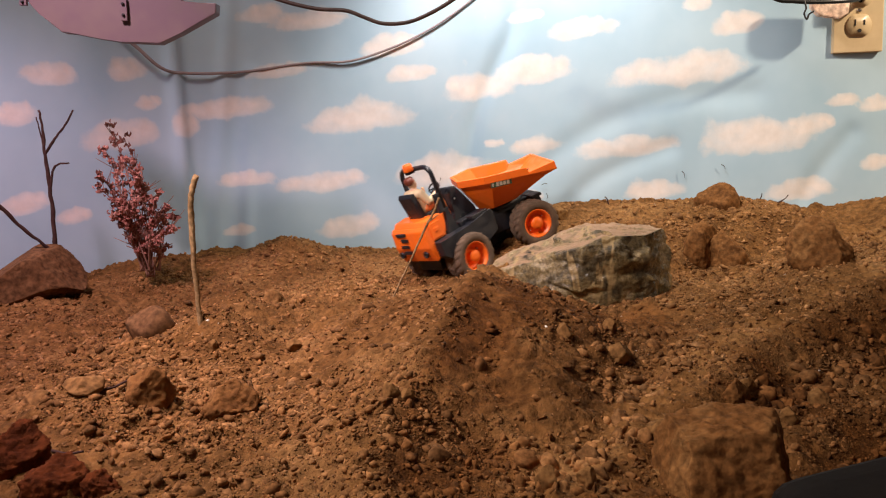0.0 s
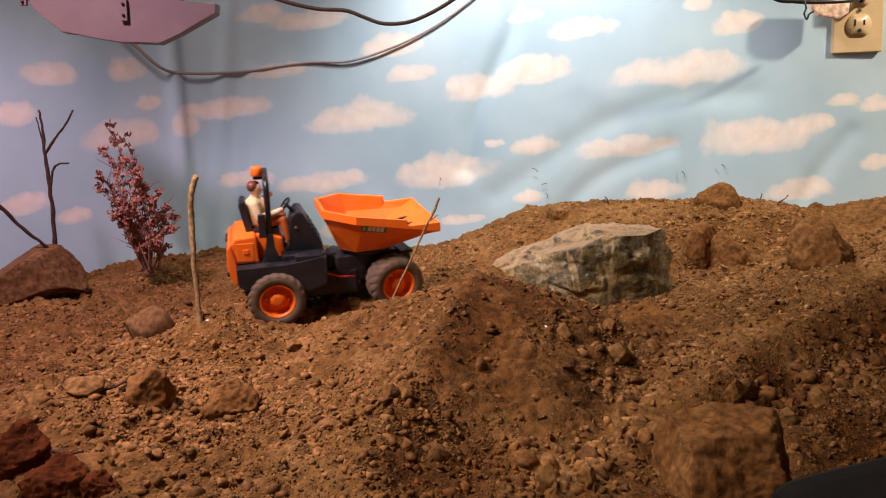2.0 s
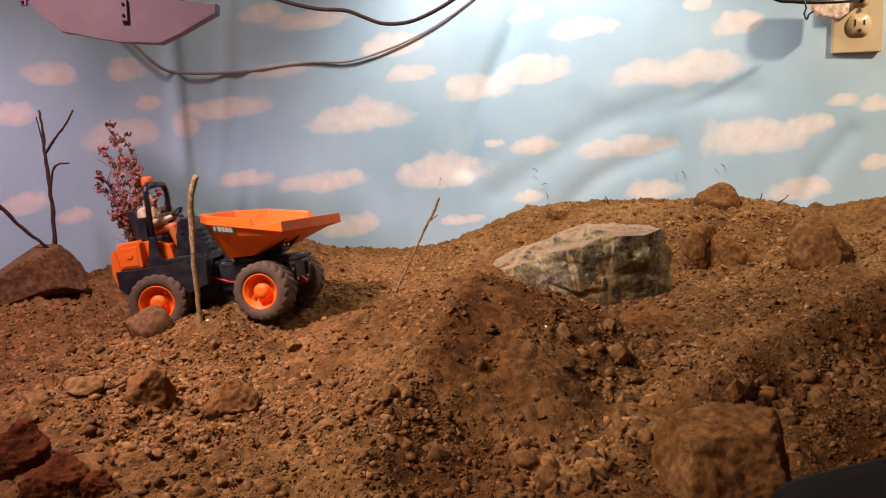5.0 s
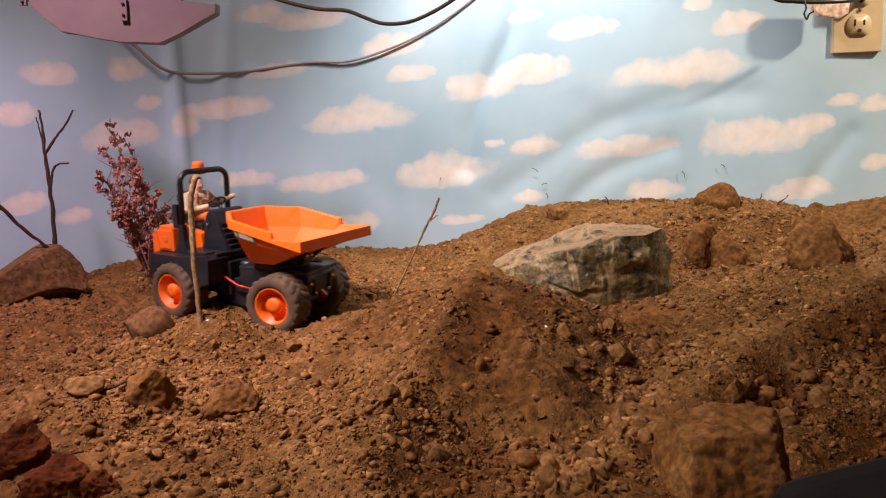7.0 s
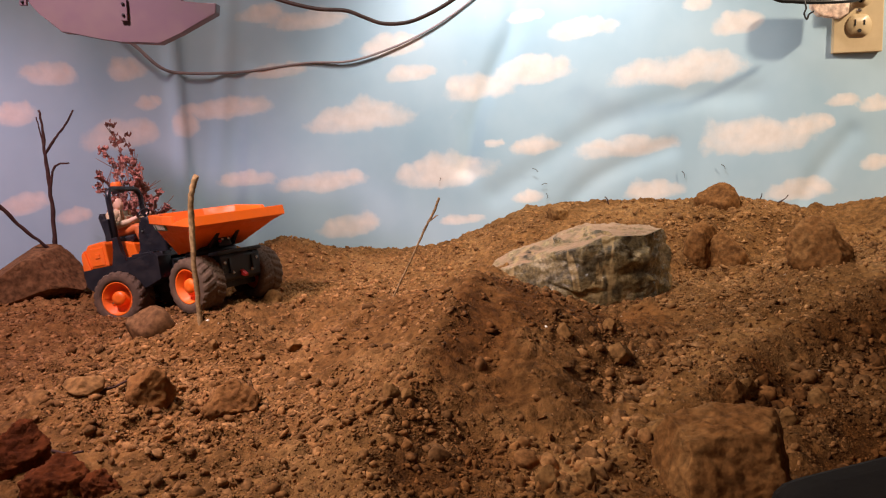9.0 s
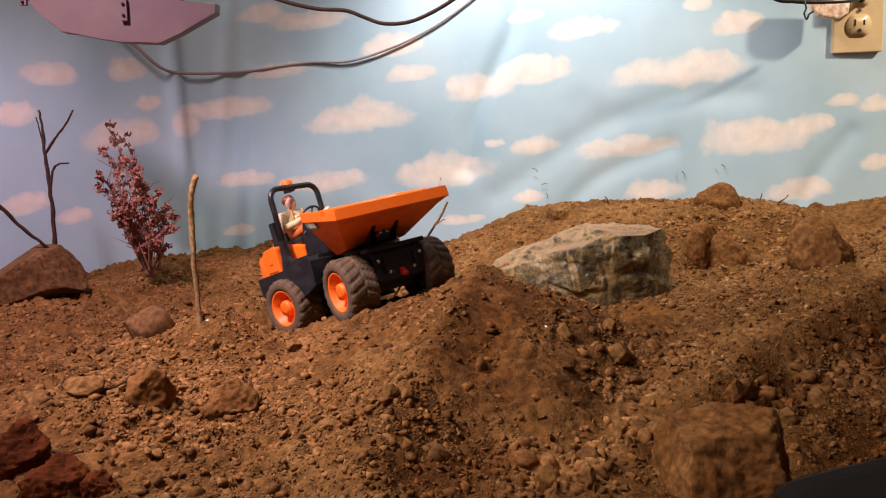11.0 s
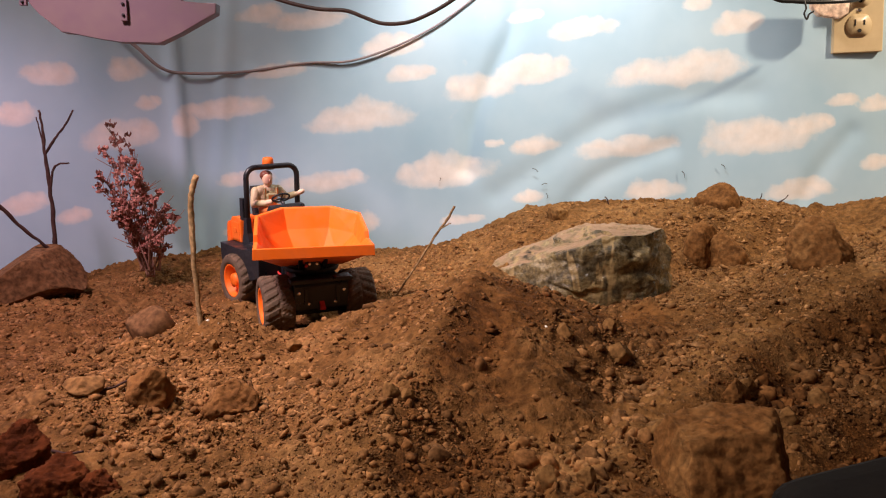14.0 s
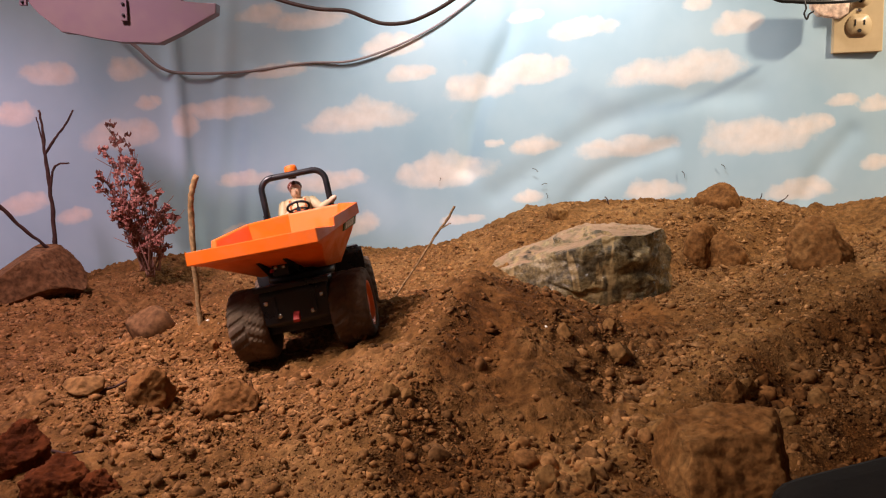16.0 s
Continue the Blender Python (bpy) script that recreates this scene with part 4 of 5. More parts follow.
def round_the_track(rng, n):
    y = rng.uniform(0.48, 1.02, n * 3)
    x = rng.uniform(-0.62, 0.45, n * 3) * y
    keep = rng.uniform(0, 1, n * 3) < np.clip(0.5 + 0.7 * fractal(x, y, 0.06, 2, 18), 0.1, 1) * (1 - 0.85 * damp_shade_flank(x, y))
    return x[keep][:n], y[keep][:n]


def below_the_track(rng, n):
    """Lumps shed down the face of the track bank and off its terrace."""
    k = rng.uniform(0, 1, n)
    low = rng.uniform(0, 1, n) < 0.4
    x = np.where(low, 0.215 + 0.11 * k, 0.19 + 0.19 * k) + rng.normal(0.012, 0.009, n)
    y = np.where(low, 0.415 + 0.04 * k, 0.485 + 0.115 * k) + rng.normal(-0.012, 0.009, n)
    return x, y


def rolled(rng, n):
    a, b, c = in_the_hollow(rng, n // 5), on_the_far_heap(rng, 2 * n // 5), below_the_track(rng, n - n // 5 - 2 * n // 5)
    return np.concatenate([a[0], b[0], c[0]]), np.concatenate([a[1], b[1], c[1]])


def vary_pieces(m, low, high):
    """Each crumb a little lighter or darker than the next."""
    tree = m.node_tree
    b = tree.nodes["Principled BSDF"]
    src = b.inputs["Base Color"].links[0].from_socket
    geo = tree.nodes.new("ShaderNodeNewGeometry")
    r = ramp(m, [(0.0, (low, low, low)), (1.0, (high, high * 0.98, high * 0.94))])
    wire(m, geo, "Random Per Island", r, "Fac")
    mix = tree.nodes.new("ShaderNodeMix")
    mix.data_type, mix.blend_type = "RGBA", "MULTIPLY"
    mix.inputs[0].default_value = 1.0
    tree.links.new(src, mix.inputs[6])
    wire(m, r, "Color", mix, 7)
    tree.links.new(mix.outputs[2], b.inputs["Base Color"])


CRUMB = mottled("earth_crumbs", [(0.25, (0.105, 0.046, 0.015)), (0.5, (0.20, 0.096, 0.036)), (0.8, (0.315, 0.174, 0.077))], 55, 5, 0.95, 0.5, 600, 0.0006, 320)
vary_pieces(CRUMB, 0.66, 1.5)
# The crumbs take the same moist tint and painted shading.
tinted_by(CRUMB, "damp_shade", (0.64, 0.53, 0.42))
tinted_by(CRUMB, "pale_tint", (1.36, 1.40, 1.46))
tagged(scatter("earth_crumbs", 30000, 0.0009, 0.0048, 1, CRUMB, all_over, 1), "loose crumbs of dry brown earth", "soil crumbs", "", "stuff")
tagged(scatter("earth_flakes", 9000, 0.0016, 0.0060, 6, CRUMB, round_the_track, 1, False, 0.55), "flaky crumbs of earth where the wheels run", "soil crumbs", "", "stuff")
tagged(scatter("earth_lumps", 2200, 0.0021, 0.0070, 2, CRUMB, rolled, 2, False), "rolled lumps of brown earth", "soil lumps", "", "stuff")
tagged(scatter("fine_grit", 54000, 0.0006, 0.0018, 3, CRUMB, all_over, 1), "fine grit on the earth", "grit", "", "stuff")
GRIT = material("white_grit", (0.75, 0.70, 0.62), 0.6)
tagged(scatter("white_grit", 70, 0.0007, 0.0019, 4, GRIT, all_over, 1), "tiny white bits in the earth", "grit", "", "stuff")

# ---- sticks, twigs and the dry bush ----
BARK = mottled("pale_bark", [(0.3, (0.18, 0.11, 0.052)), (0.6, (0.31, 0.20, 0.10)), (0.8, (0.42, 0.28, 0.15))], 90, 5, 0.9, 0.7, 500, 0.0006, 300)
DARK_BARK = mottled("dark_bark", [(0.3, (0.035, 0.018, 0.016)), (0.7, (0.085, 0.045, 0.038))], 120, 4, 0.85, 0.6, 500, 0.0005)
DRY_STEM = mottled("dry_stem", [(0.3, (0.20, 0.095, 0.070)), (0.7, (0.40, 0.23, 0.17))], 120, 4, 0.8)
DRY_LEAF = mottled("dry_red_leaf", [(0.3, (0.27, 0.090, 0.072)), (0.55, (0.42, 0.175, 0.135)), (0.8, (0.55, 0.31, 0.23))], 60, 4, 0.8, 0.3, 300, 0.0005)


def smooth_line(points, steps=5):
    pts = [Vector(p) for p in points]
    out = []
    for k in range(len(pts) - 1):
        a, b, c, d = pts[max(k - 1, 0)], pts[k], pts[k + 1], pts[min(k + 2, len(pts) - 1)]
        for j in range(steps):
            t = j / steps
            out.append(0.5 * (2 * b + (c - a) * t + (2 * a - 5 * b + 4 * c - d) * t * t + (3 * b - a - 3 * c + d) * t ** 3))
    return out + [pts[-1]]


def limb(bm, points, r0, r1, seed=0, knots=0.12, seg=9):
    rng = random.Random(seed)
    line = smooth_line(points)
    n = len(line) - 1
    tube(bm, [p + Vector([rng.uniform(-1, 1) * r0 * 0.25 for k in range(3)]) for p in line], [(r0 + (r1 - r0) * k / n) * (1 + rng.uniform(-knots, knots)) for k in range(n + 1)], seg)


bm = bmesh.new()
limb(bm, [(-0.200, 0.600, -0.024), (-0.201, 0.600, -0.004), (-0.205, 0.605, 0.026), (-0.207, 0.605, 0.057), (-0.209, 0.610, 0.090), (-0.209, 0.610, 0.109), (-0.207, 0.612, 0.123), (-0.205, 0.615, 0.131)], 0.0021, 0.0026, 2)
tagged(mesh_object("stick", bm, BARK), "bent bare brown stick upright in the earth", "stick")
bm = bmesh.new()
limb(bm, [(-0.006, 0.000, -0.006), (0.000, 0.000, 0.003), (0.012, 0.005, 0.028), (0.025, 0.010, 0.055), (0.035, 0.015, 0.077), (0.044, 0.015, 0.094), (0.049, 0.015, 0.108)], 0.0010, 0.0013, 4)
limb(bm, [(0.037, 0.015, 0.082), (0.045, 0.013, 0.089), (0.048, 0.012, 0.091)], 0.0008, 0.0004, 5)
twig = mesh_object("twig", bm, BARK)
TWIG_FOOT = (-0.053, 0.715, -0.003)
tagged(twig, "thin bare twig leaning out of the bank", "stick")
bm = bmesh.new()
limb(bm, [(-0.078, 0.655, 0.001), (-0.071, 0.656, 0.004), (-0.065, 0.658, 0.006)], 0.0012, 0.0008, 6)
tagged(mesh_object("straw", bm, PALE_STONE), "short pale straw lying on the earth", "straw")
bm = bmesh.new()
limb(bm, [(-0.453, 0.850, 0.017), (-0.451, 0.850, 0.044), (-0.450, 0.848, 0.090), (-0.452, 0.845, 0.136), (-0.452, 0.843, 0.167), (-0.453, 0.840, 0.195)], 0.0030, 0.0012, 7)
limb(bm, [(-0.452, 0.845, 0.147), (-0.438, 0.842, 0.164), (-0.426, 0.840, 0.177), (-0.414, 0.838, 0.195)], 0.0016, 0.0010, 8)
limb(bm, [(-0.450, 0.847, 0.107), (-0.445, 0.845, 0.127), (-0.437, 0.843, 0.135), (-0.423, 0.840, 0.136)], 0.0016, 0.0009, 9)
limb(bm, [(-0.453, 0.846, 0.148), (-0.456, 0.846, 0.167), (-0.460, 0.846, 0.188)], 0.0009, 0.0007, 10)
tagged(mesh_object("bare_branch", bm, DARK_BARK), "dark leafless forked branch standing by the cloth", "branch")
bm = bmesh.new()
limb(bm, [(-0.496, 0.800, 0.103), (-0.482, 0.810, 0.084), (-0.468, 0.825, 0.059), (-0.451, 0.840, 0.037)], 0.0022, 0.0018, 11)
tagged(mesh_object("fallen_branch", bm, DARK_BARK), "dark thin branch leaning on the stone", "branch")


def dry_bush(foot, tips):
    """Stems that fan out of one foot, with curled dry leaves in tufts along their upper halves."""
    rng = random.Random(12)
    thing = tagged(new("dry_bush"), "dry bush with curled dark red leaves by the cloth", "bush")
    thing.location = foot
    foot = Vector(foot)
    leaves = bmesh.new()
    for k in range(16):
        # bare lower shoots
        out, high = rng.uniform(-0.032, 0.036), rng.uniform(0.02, 0.055)
        bm = bmesh.new()
        tube(bm, smooth_line([(out * 0.15, 0, -0.020), (out * 0.4, -0.006, high * 0.5), (out, rng.uniform(-0.02, 0.0), high)], 5), 0.0006, 5)
        part("shoot", bm, DRY_STEM, thing)
    for k, tip in enumerate(tips):
        tip = Vector(tip) - foot
        tip.y += rng.uniform(-0.035, 0.02)
        side = Vector((rng.uniform(-0.012, 0.012), rng.uniform(-0.01, 0.01), 0.01))
        start = Vector((rng.uniform(-0.012, 0.012), rng.uniform(-0.008, 0.008), -0.012))
        line = smooth_line([start, start + tip * 0.35 + side, tip * 0.7 + side, tip], 6)
        bm = bmesh.new()
        tube(bm, line, [0.0013 - 0.0009 * j / (len(line) - 1) for j in range(len(line))], 6)
        for f in range(3):
            j = rng.randrange(6, len(line) - 2)
            tube(bm, [line[j], line[j] + Vector((rng.uniform(-0.02, 0.02), rng.uniform(-0.01, 0.01), rng.uniform(0.008, 0.025)))], [0.0006, 0.0003], 5)
        part("stem", bm, DRY_STEM, thing)
        for j in range(5, len(line), 1):
            heart = line[j] + Vector([rng.gauss(0, 0.0022) for q in range(3)])
            for f in range(rng.choice((3, 6, 9, 12))):
                p = heart + Vector([rng.gauss(0, 0.0017) for q in range(3)])
                way = ((line[min(j + 1, len(line) - 1)] - line[j - 1]).normalized() * 1.1 + Vector((rng.uniform(-1, 1), rng.uniform(-1, 0.8), rng.uniform(-0.5, 0.9)))).normalized()
                across = way.orthogonal().normalized()
                across.rotate(Matrix.Rotation(rng.uniform(0, 6.28), 3, way))
                up, long, wide = way.cross(across), rng.uniform(0.0035, 0.0075), rng.uniform(0.0014, 0.0027)
                spine = [p, p + way * long * 0.5 + up * wide * 0.8, p + way * long + up * wide * -0.5]
                a, c, e = [leaves.verts.new(q) for q in spine]
                b = leaves.verts.new(p + way * long * 0.45 + across * wide)
                d = leaves.verts.new(p + way * long * 0.45 - across * wide)
                for tri in ((a, b, c), (b, e, c), (c, e, d), (a, c, d)):
                    leaves.faces.new(tri)
    tagged(part("leaves", leaves, DRY_LEAF, thing, "curled dark red leaves"), kind="stuff")


dry_bush((-0.356, 0.885, 0.017), [(-0.404, 0.885, 0.177), (-0.387, 0.885, 0.166), (-0.388, 0.885, 0.142), (-0.369, 0.885, 0.136), (-0.394, 0.885, 0.120), (-0.350, 0.885, 0.120), (-0.331, 0.885, 0.102), (-0.319, 0.885, 0.084), (-0.316, 0.885, 0.060), (-0.376, 0.885, 0.098), (-0.384, 0.885, 0.075), (-0.367, 0.885, 0.108), (-0.342, 0.885, 0.070), (-0.383, 0.885, 0.063), (-0.331, 0.885, 0.046), (-0.360, 0.885, 0.128), (-0.408, 0.885, 0.152), (-0.404, 0.885, 0.108), (-0.348, 0.885, 0.096), (-0.326, 0.885, 0.072), (-0.372, 0.885, 0.084), (-0.395, 0.885, 0.088)])
for k, (x, y, turn, lean, long) in enumerate([(0.444, 1.043, 0, 30, 0.014), (0.448, 0.993, 10, 60, 0.022), (0.220, 0.986, 0, -20, 0.010), (0.302, 0.824, 20, 75, 0.020), (-0.226, 0.454, 40, 80, 0.030), (-0.218, 0.390, -30, 80, 0.030)]):
    bm = bmesh.new()
    limb(bm, [(0, 0, -0.008), (0.002, 0, long * 0.5), (0, 0, long)], 0.0011, 0.0006, 60 + k)
    small = mesh_object("small_twig", bm, DARK_BARK)
    small.matrix_world = pose(x, y, float(ground_height(x, y)), 0, lean, turn)
    tagged(small, "broken bit of dark twig stuck in the heap", "twig", "twigs in the heap")

# ---- hanging things along the top ----
CORD = mottled("brown_cord", [(0.3, (0.035, 0.018, 0.015)), (0.7, (0.07, 0.04, 0.033))], 90, 3, 0.5)
BLACK_CORD = material("black_cord", (0.012, 0.012, 0.013), 0.42)
bm = bmesh.new()
tube(bm, smooth_line([(-0.266, 0.800, 0.352), (-0.203, 0.800, 0.319), (-0.168, 0.800, 0.306), (-0.133, 0.800, 0.298), (-0.102, 0.800, 0.296), (-0.082, 0.800, 0.289), (-0.063, 0.800, 0.283), (-0.038, 0.800, 0.284), (-0.014, 0.800, 0.293), (0.012, 0.800, 0.308), (0.051, 0.800, 0.335)], 8), 0.0021, 10)
tagged(mesh_object("electric_cable", bm, CORD), "thin dark brown electric cord hanging in a loop", "cord")

# A flat mauve outline hung before the corner of the cloth.
DULL_MAUVE = mottled("dull_mauve", [(0.3, (0.13, 0.105, 0.085)), (0.5, (0.135, 0.088, 0.105)), (0.8, (0.19, 0.145, 0.12))], 9, 4, 0.55, 0.15, 90, 0.0006)
bm = bmesh.new()
prism(bm, [(-0.438, 0.336), (-0.426, 0.306), (-0.410, 0.288), (-0.388, 0.270), (-0.379, 0.271), (-0.355, 0.265), (-0.330, 0.261), (-0.290, 0.259), (-0.269, 0.269), (-0.231, 0.289), (-0.230, 0.299), (-0.266, 0.300), (-0.278, 0.314), (-0.283, 0.336)], 0.775, 0.79, 0.0012)
mauve_sheet = tagged(mesh_object("mauve_panel", bm, DULL_MAUVE), "dull mauve flat panel hanging above", "hood")
for x, z, high in ((-0.323, 0.303, 0.022), (-0.424, 0.310, 0.014)):
    bm = bmesh.new()
    box(bm, (x - 0.0035, 0.771, z - high), (x + 0.0035, 0.7745, z), 0.0006)
    clip = part("clip", bm, DULL_MAUVE, mauve_sheet, "metal clip with dark bolts")
    for k in (0.25, 0.75):
        bm = bmesh.new()
        lathe(bm, [(0.0016, 0.0005), (0.0016, -0.0012), (0.0009, -0.002)], (x, 0.771, z - high * k), "y", 10)
        part("bolt", bm, BLACK_CORD, clip)


def outlet(x, z):
    """A wall plate with two sockets; x, z: the middle of its lower edge."""
    thing = tagged(new("wall_outlet"), "ivory wall outlet plate with two sockets, one plugged", "outlet")
    ivory = mottled("ivory_plastic", [(0.3, (0.62, 0.47, 0.28)), (0.7, (0.70, 0.55, 0.34))], 40, 3, 0.35)
    bm = bmesh.new()
    box(bm, (-0.035, -0.006, 0), (0.035, 0.012, 0.114), 0.0022, 0, 3)
    part("plate", bm, ivory, thing)
    for k, zc in enumerate((0.037, 0.077)):
        bm = bmesh.new()
        lathe(bm, [(0.0172, 0.004), (0.0172, -0.0078), (0.0166, -0.0085), (0.002, -0.0085)], (0, 0, zc), "y", 32)
        for v in bm.verts:
            v.co.z = zc + max(-0.0142, min(0.0142, v.co.z - zc))
        socket = part("socket", bm, ivory, thing)
        for dx, high in ((-0.0064, 0.0085), (0.0064, 0.0068)):
            bm = bmesh.new()
            box(bm, (dx - 0.0009, -0.0092, zc + 0.0035 - high / 2), (dx + 0.0009, -0.0075, zc + 0.0035 + high / 2))
            part("slot", bm, BLACK_CORD, socket)
        bm = bmesh.new()
        lathe(bm, [(0.0026, -0.0075), (0.0026, -0.0092)], (0, 0, zc - 0.0075), "y", 14)
        part("earth_hole", bm, BLACK_CORD, socket)
    bm = bmesh.new()
    lathe(bm, [(0.003, -0.005), (0.003, -0.0072), (0.0018, -0.0078)], (0, 0, 0.057), "y", 16)
    part("screw", bm, CHROME, thing)
    bm = bmesh.new()
    box(bm, (-0.015, -0.030, 0.070), (0.009, -0.0088, 0.092), 0.003)
    part("plug", bm, BLACK_CORD, thing, "black plug")
    thing.matrix_world = pose(x, 1.067, z, 0, -2.5, 0)


outlet(0.581, 0.285)
WOOD = mottled("raw_pine", [(0.3, (0.70, 0.40, 0.28)), (0.5, (0.84, 0.60, 0.46)), (0.75, (0.88, 0.74, 0.60))], 60, 5, 0.7, 0.4, 300, 0.0006, 120)
bm = bmesh.new()
prism(bm, [(-0.027, 0.022), (-0.024, -0.006), (-0.012, -0.016), (0.016, -0.018), (0.027, -0.010), (0.026, 0.022)], -0.005, 0.005, 0.002)
block = mesh_object("wood_block", bm, WOOD)
block.matrix_world = pose(0.522, 1.035, 0.345, 0, 4, 0)
tagged(block, "small offcut of raw pine hung on a black cord", "wood block")
bm = bmesh.new()
tube(bm, smooth_line([(0.396, 0.985, 0.363), (0.428, 0.985, 0.343), (0.452, 0.985, 0.340), (0.478, 0.985, 0.339), (0.516, 0.990, 0.341), (0.549, 1.010, 0.347)], 6), 0.0028, 10)
tagged(mesh_object("black_cord", bm, BLACK_CORD), "black electric cord running to the plug", "cord")
bm = bmesh.new()
tube(bm, smooth_line([(0.464, 0.983, 0.341), (0.467, 0.982, 0.331), (0.465, 0.982, 0.324), (0.469, 0.982, 0.317), (0.471, 0.982, 0.323), (0.477, 0.982, 0.327)], 5), 0.0012, 8)
tagged(mesh_object("wire_tie", bm, BLACK_CORD), "twisted black wire tie round the cord", "wire")
for k, (x, z, turn, long) in enumerate([(0.133, 0.121, 25, 0.010), (0.146, 0.101, -20, 0.008), (0.150, 0.084, 70, 0.007), (0.403, 0.126, 40, 0.009), (-0.004, 0.108, 80, 0.004), (0.346, 0.115, 60, 0.010)]):
    bm = bmesh.new()
    limb(bm, [(-long / 2, 0, 0), (0, -0.001, 0.001), (long / 2, 0, -0.001)], 0.0005, 0.0003, 80 + k)
    fleck = mesh_object("fleck", bm, DARK_BARK)
    fleck.matrix_world = pose(x, 1.0655, z, 0, turn, 0)
    tagged(fleck, "dark fleck of dry plant stuck on the sky cloth", "fleck", "flecks on the cloth")
# A solid grey strip put where a cord's shadow falls on the cloth.
CORD_SHADOW_GREY = mottled("cord_shadow_grey", [(0.3, (0.27, 0.22, 0.22)), (0.7, (0.34, 0.28, 0.28))], 60, 3, 0.7)
bm = bmesh.new()
line = smooth_line([(-0.453, 0.965, 0.328), (-0.434, 0.985, 0.310), (-0.406, 1.001, 0.286), (-0.381, 1.021, 0.260), (-0.355, 1.043, 0.255), (-0.282, 1.0655, 0.259), (-0.194, 1.0655, 0.271), (-0.130, 1.0655, 0.274), (-0.067, 1.0655, 0.294), (-0.019, 1.0655, 0.317), (0.020, 1.0655, 0.342), (0.052, 1.0655, 0.367)], 6)
tube(bm, line, [0.0027 - 0.0016 * k / (len(line) - 1) for k in range(len(line))], 10)
tagged(mesh_object("cord_shadow_strip", bm, CORD_SHADOW_GREY), "dull grey strip standing for a cord shadow on the sky cloth", "cord")
DARK_WOOD = mottled("dark_stained_wood", [(0.3, (0.003, 0.002, 0.0015)), (0.7, (0.009, 0.006, 0.004))], 30, 5, 0.8, 0.4, 200, 0.001)
bm = bmesh.new()
box(bm, (0, -0.03, -0.09), (0.30, 0.03, 0), 0.018, 0, 4)
DARK_WOOD.node_tree.nodes["Principled BSDF"].inputs["Specular IOR Level"].default_value = 0.15
rail = mesh_object("box_rail", bm, DARK_WOOD)
rail.matrix_world = pose(0.120, 0.235, 0.033, 0, -10, 8)
tagged(rail, "dark stained timber rail of the earth box", "rail")


# ---- what moves ----
DRIVE = [  # seconds, place, roll, pitch, heading of the rear half
    (0.0, 0.0588, 0.9301, 0.0171, -8.1, -20.5, 40.2),
    (0.5, 0.0150, 0.8596, 0.0074, -0.0, -15.1, 22.7),
    (1.0, -0.0156, 0.8654, 0.0024, 7.4, -10.0, 18.6),
    (1.5, -0.0647, 0.8104, -0.0023, 4.7, -0.7, 20.4),
    (2.0, -0.1197, 0.7808, -0.0097, 11.1, -2.8, 14.1),
    (2.5, -0.1646, 0.7728, -0.0093, 4.0, 0.0, 16.6),
    (3.0, -0.2152, 0.7449, -0.0164, 13.1, 2.7, -4.8),
    (3.5, -0.2563, 0.7499, -0.0173, -0.2, -6.2, 0.6),
    (4.0, -0.2542, 0.7625, -0.0203, -4.0, -8.3, 12.8),
    (4.2, -0.2542, 0.7625, -0.0203, -4.0, -8.3, 12.8),
    (6.3, -0.1439, 0.7264, -0.0134, -1.9, -2.5, -21.1),
    (6.5, -0.1454, 0.7254, -0.0134, -2.4, -2.3, -21.3),
    (7.0, -0.1943, 0.7331, -0.0135, 2.7, 1.8, -32.1),
    (7.5, -0.2421, 0.7601, -0.0138, 9.0, -6.6, -28.0),
    (8.0, -0.2731, 0.7613, -0.0144, -2.8, -8.6, -23.6),
    (8.5, -0.2742, 0.7752, -0.0182, -4.0, -9.1, -15.2),
    (9.0, -0.2670, 0.7871, -0.0190, -3.6, -11.3, -9.5),
    (9.2, -0.2560, 0.7832, -0.0190, -3.6, -11.3, -9.5),
    (11.3, -0.0619, 0.6835, -0.0015, 4.7, -18.1, -43.4),
    (11.5, -0.0619, 0.6835, -0.0015, 4.7, -18.1, -43.4),
    (12.0, -0.0710, 0.6677, -0.0016, 4.9, -17.3, -49.8),
    (12.5, -0.1065, 0.6779, -0.0053, 5.3, -12.3, -61.7),
    (13.0, -0.1244, 0.7086, -0.0101, 6.4, -5.0, -62.8),
    (13.5, -0.1512, 0.7527, -0.0136, 2.2, 5.0, -62.5),
    (14.0, -0.1445, 0.7523, -0.0128, 2.9, 4.8, -49.1),
    (14.5, -0.1279, 0.7399, -0.0100, 4.1, -1.8, -52.0),
    (15.0, -0.1020, 0.6929, -0.0061, 5.1, -13.0, -60.4),
    (15.5, -0.1002, 0.6488, -0.0038, 5.3, -12.9, -69.0),
    (16.0, -0.1009, 0.6157, -0.0038, 10.9, -5.7, -80.3),
]
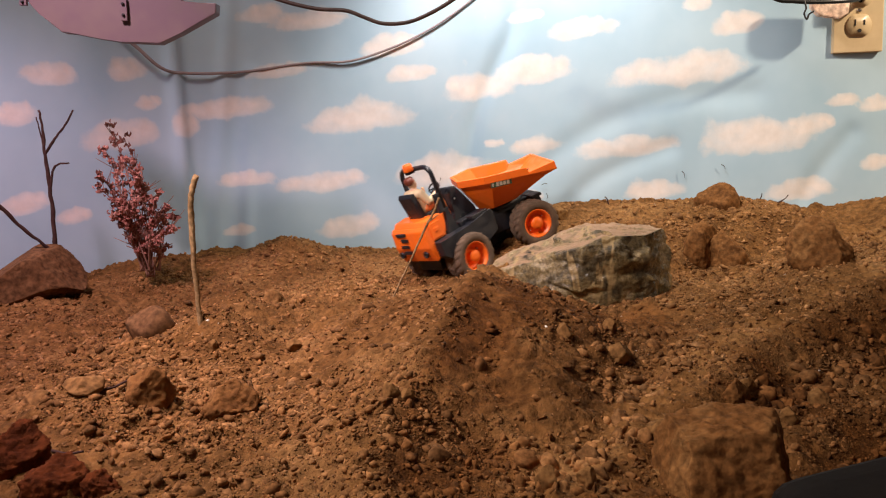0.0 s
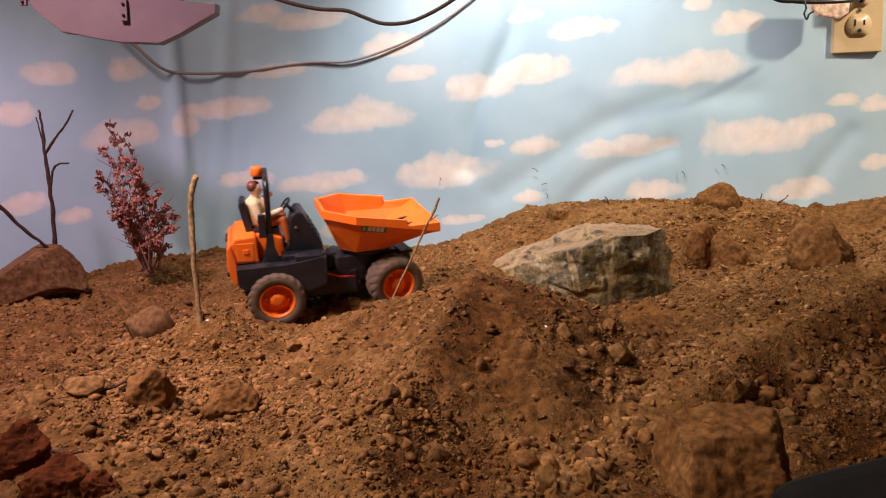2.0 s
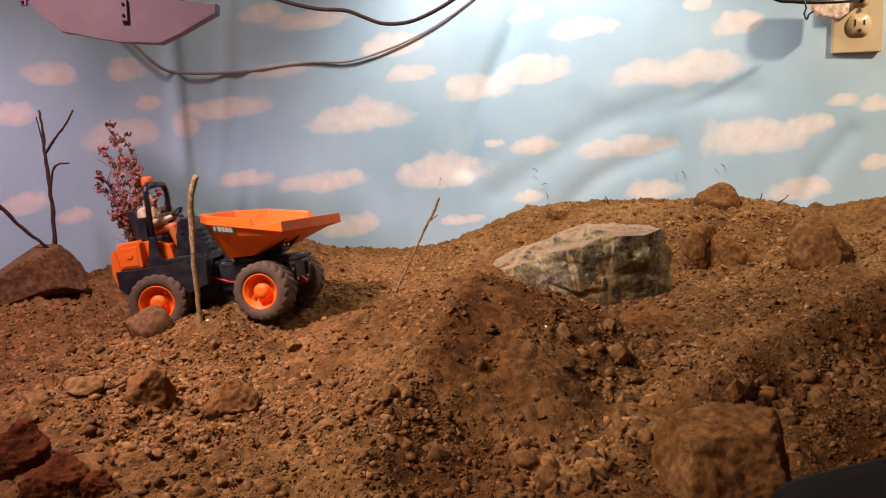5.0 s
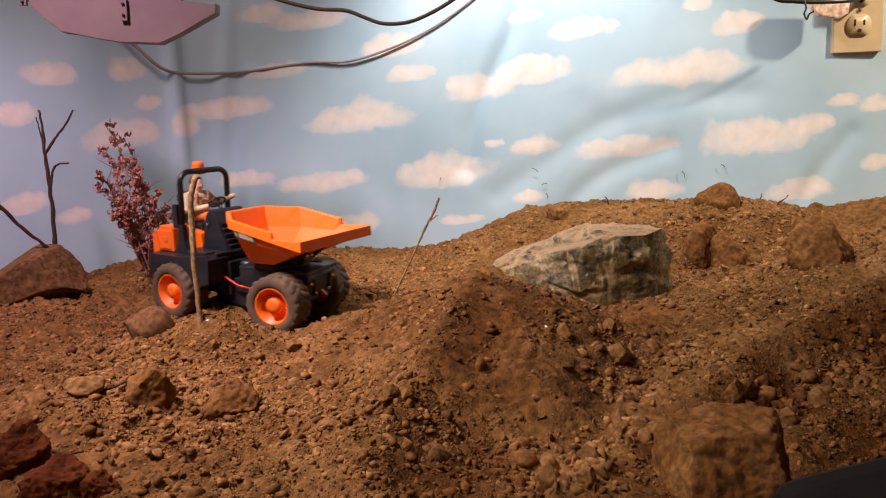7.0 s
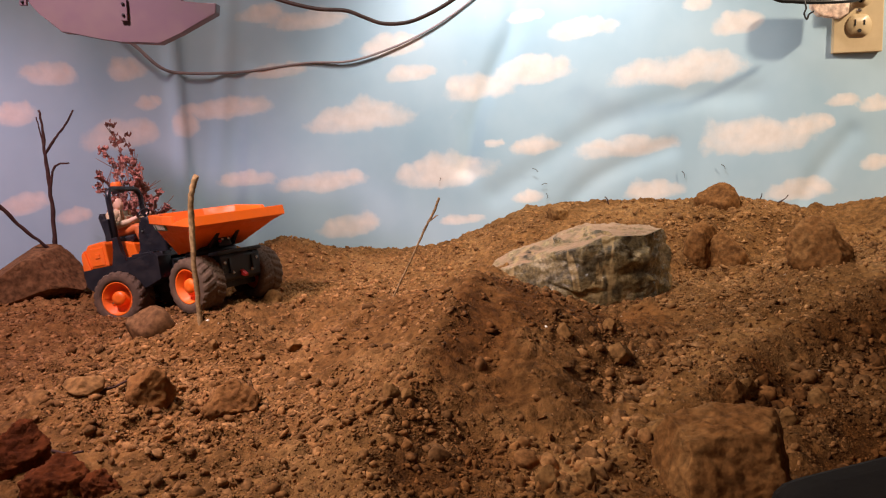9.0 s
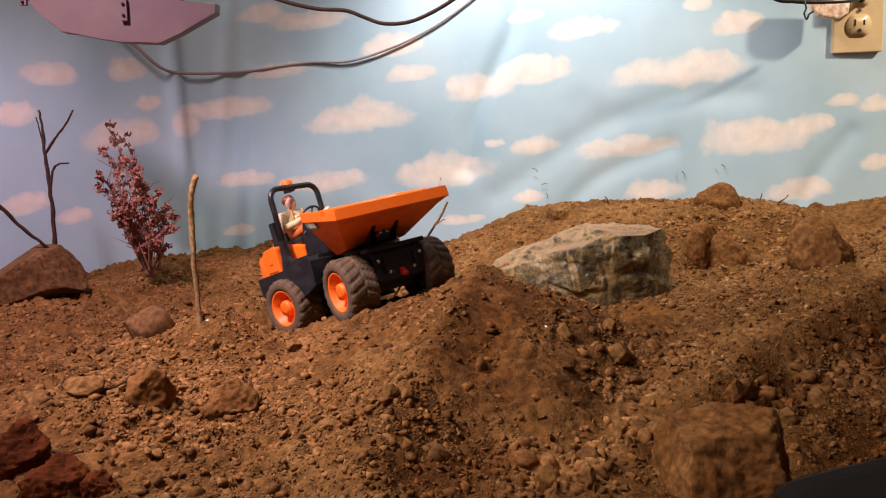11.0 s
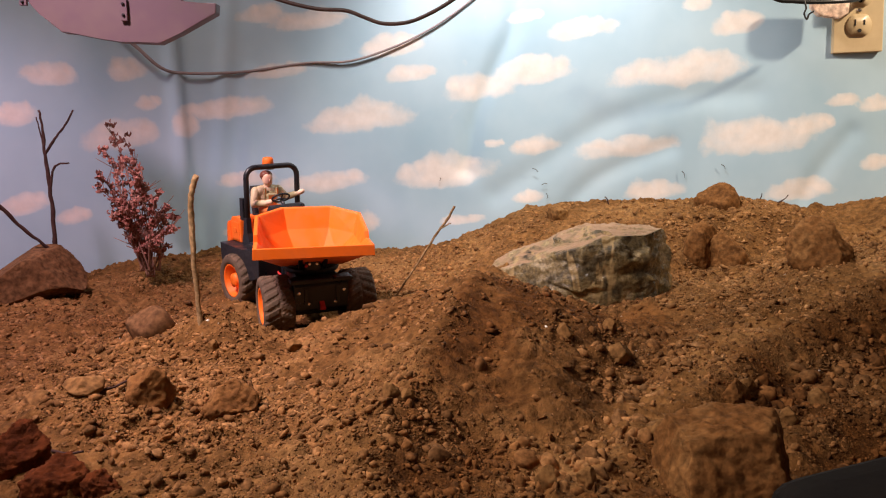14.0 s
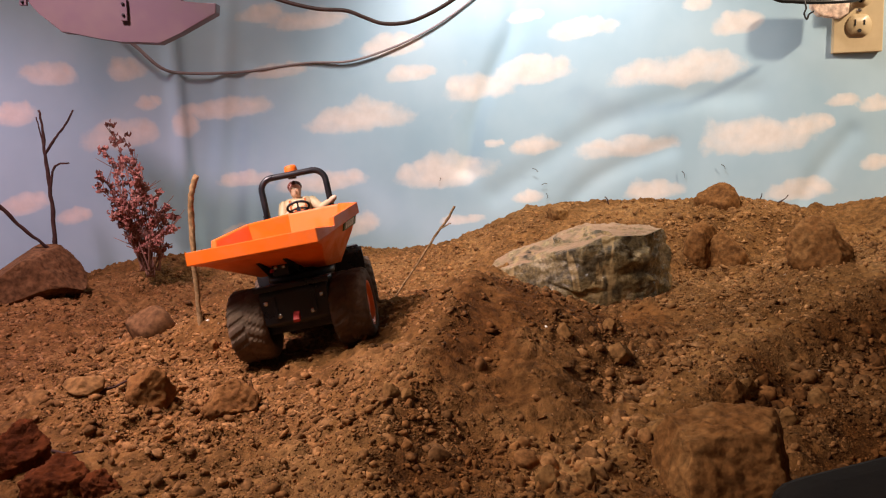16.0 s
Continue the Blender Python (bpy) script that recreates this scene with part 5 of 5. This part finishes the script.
JOINTS = [  # seconds, steering, twist of the front half, swivel of the skip
    (0.0, -22.4, 0.3, -8.6),
    (0.5, 6.2, -2.1, -12.3),
    (1.0, 13.8, -4.2, -11.5),
    (1.5, 6.9, -1.4, -6.1),
    (2.0, 10.3, -0.8, -6.7),
    (2.5, 9.1, 2.9, -9.7),
    (3.0, 16.1, -1.8, -6.5),
    (3.5, -4.0, -0.3, -10.0),
    (4.0, -21.4, -0.2, -11.4),
    (4.2, -21.4, -0.2, -11.4),
    (6.3, 1.4, -1.2, -7.2),
    (6.5, 1.9, -0.9, -7.3),
    (7.0, 12.3, 0.0, -9.8),
    (7.5, 7.3, 1.9, -5.6),
    (8.0, 9.9, -0.3, -10.0),
    (8.5, -10.8, -3.2, -9.0),
    (9.0, -22.9, -0.1, -11.1),
    (9.2, -22.9, -0.1, -11.1),
    (11.3, -13.6, -0.5, -4.7),
    (11.5, -13.6, -0.5, -4.7),
    (12.0, 1.3, 0.2, -7.8),
    (12.5, 19.0, 0.7, -12.3),
    (13.0, 14.3, 1.1, -10.9),
    (13.5, 5.6, -1.4, -7.6),
    (14.0, -18.2, 0.3, -9.3),
    (14.5, -22.0, 1.3, -10.8),
    (15.0, -23.7, 1.0, -10.8),
    (15.5, -14.9, 4.3, -17.4),
    (16.0, -11.0, -0.5, -14.6),
]


def between(rows, t):
    """The row at t, between the two rows round it."""
    return [float(np.interp(t, [r[0] for r in rows], [r[k] for r in rows])) for k in range(1, len(rows[0]))]


def motions():
    body = [(r[0], pose(*r[1:])) for r in DRIVE]
    walk(dumper, body)
    walk(figure, body)
    walk(twig, [(t, pose(*TWIG_FOOT, 0, lean, 0)) for t, lean in ((0.0, 0), (9.2, 0), (11.3, 5), (12.5, 6), (13.0, 8.5), (16.0, 8.5))])
    half = [(t, pose(0, 0, 0, twist, 0, 0) @ pose(0, 0, 0, 0, 0, steer)) for t, steer, twist, swivel in JOINTS]
    walk(front_frame, half)
    walk(skip, [(t, m @ pose(50 * S, 0, 0, 0, 0, row[3])) for (t, m), row in zip(half, JOINTS)])
    times = [k / 10 for k in range(161)]
    places = [between(DRIVE, t) for t in times]
    joints = [between(JOINTS, t) for t in times]
    for wheel, x, s in ((rear_right, -74, -1), (rear_left, -74, 1), (front_right, 74, -1), (front_left, 74, 1)):
        rows, spin, last = [], 0.0, None
        for t, p, (steer, twist, swivel) in zip(times, places, joints):
            arm = pose(0, 0, 0)
            if x > 0:
                arm = pose(0, 0, 0, twist, 0, 0) @ pose(0, 0, 0, 0, 0, steer)
            m = pose(*p) @ arm
            hub, ahead = m @ Vector((x * S, 50 * s * S, 34 * S)), m.to_3x3() @ Vector((1, 0, 0))
            if last is not None:
                spin += max(-75.0, min(75.0, math.degrees((hub - last).dot(ahead) / (34 * S))))
            last = hub
            rows.append((t, arm @ pose(x * S, 50 * s * S, 34 * S, 0, spin, 0)))
        walk(wheel, rows)


motions()
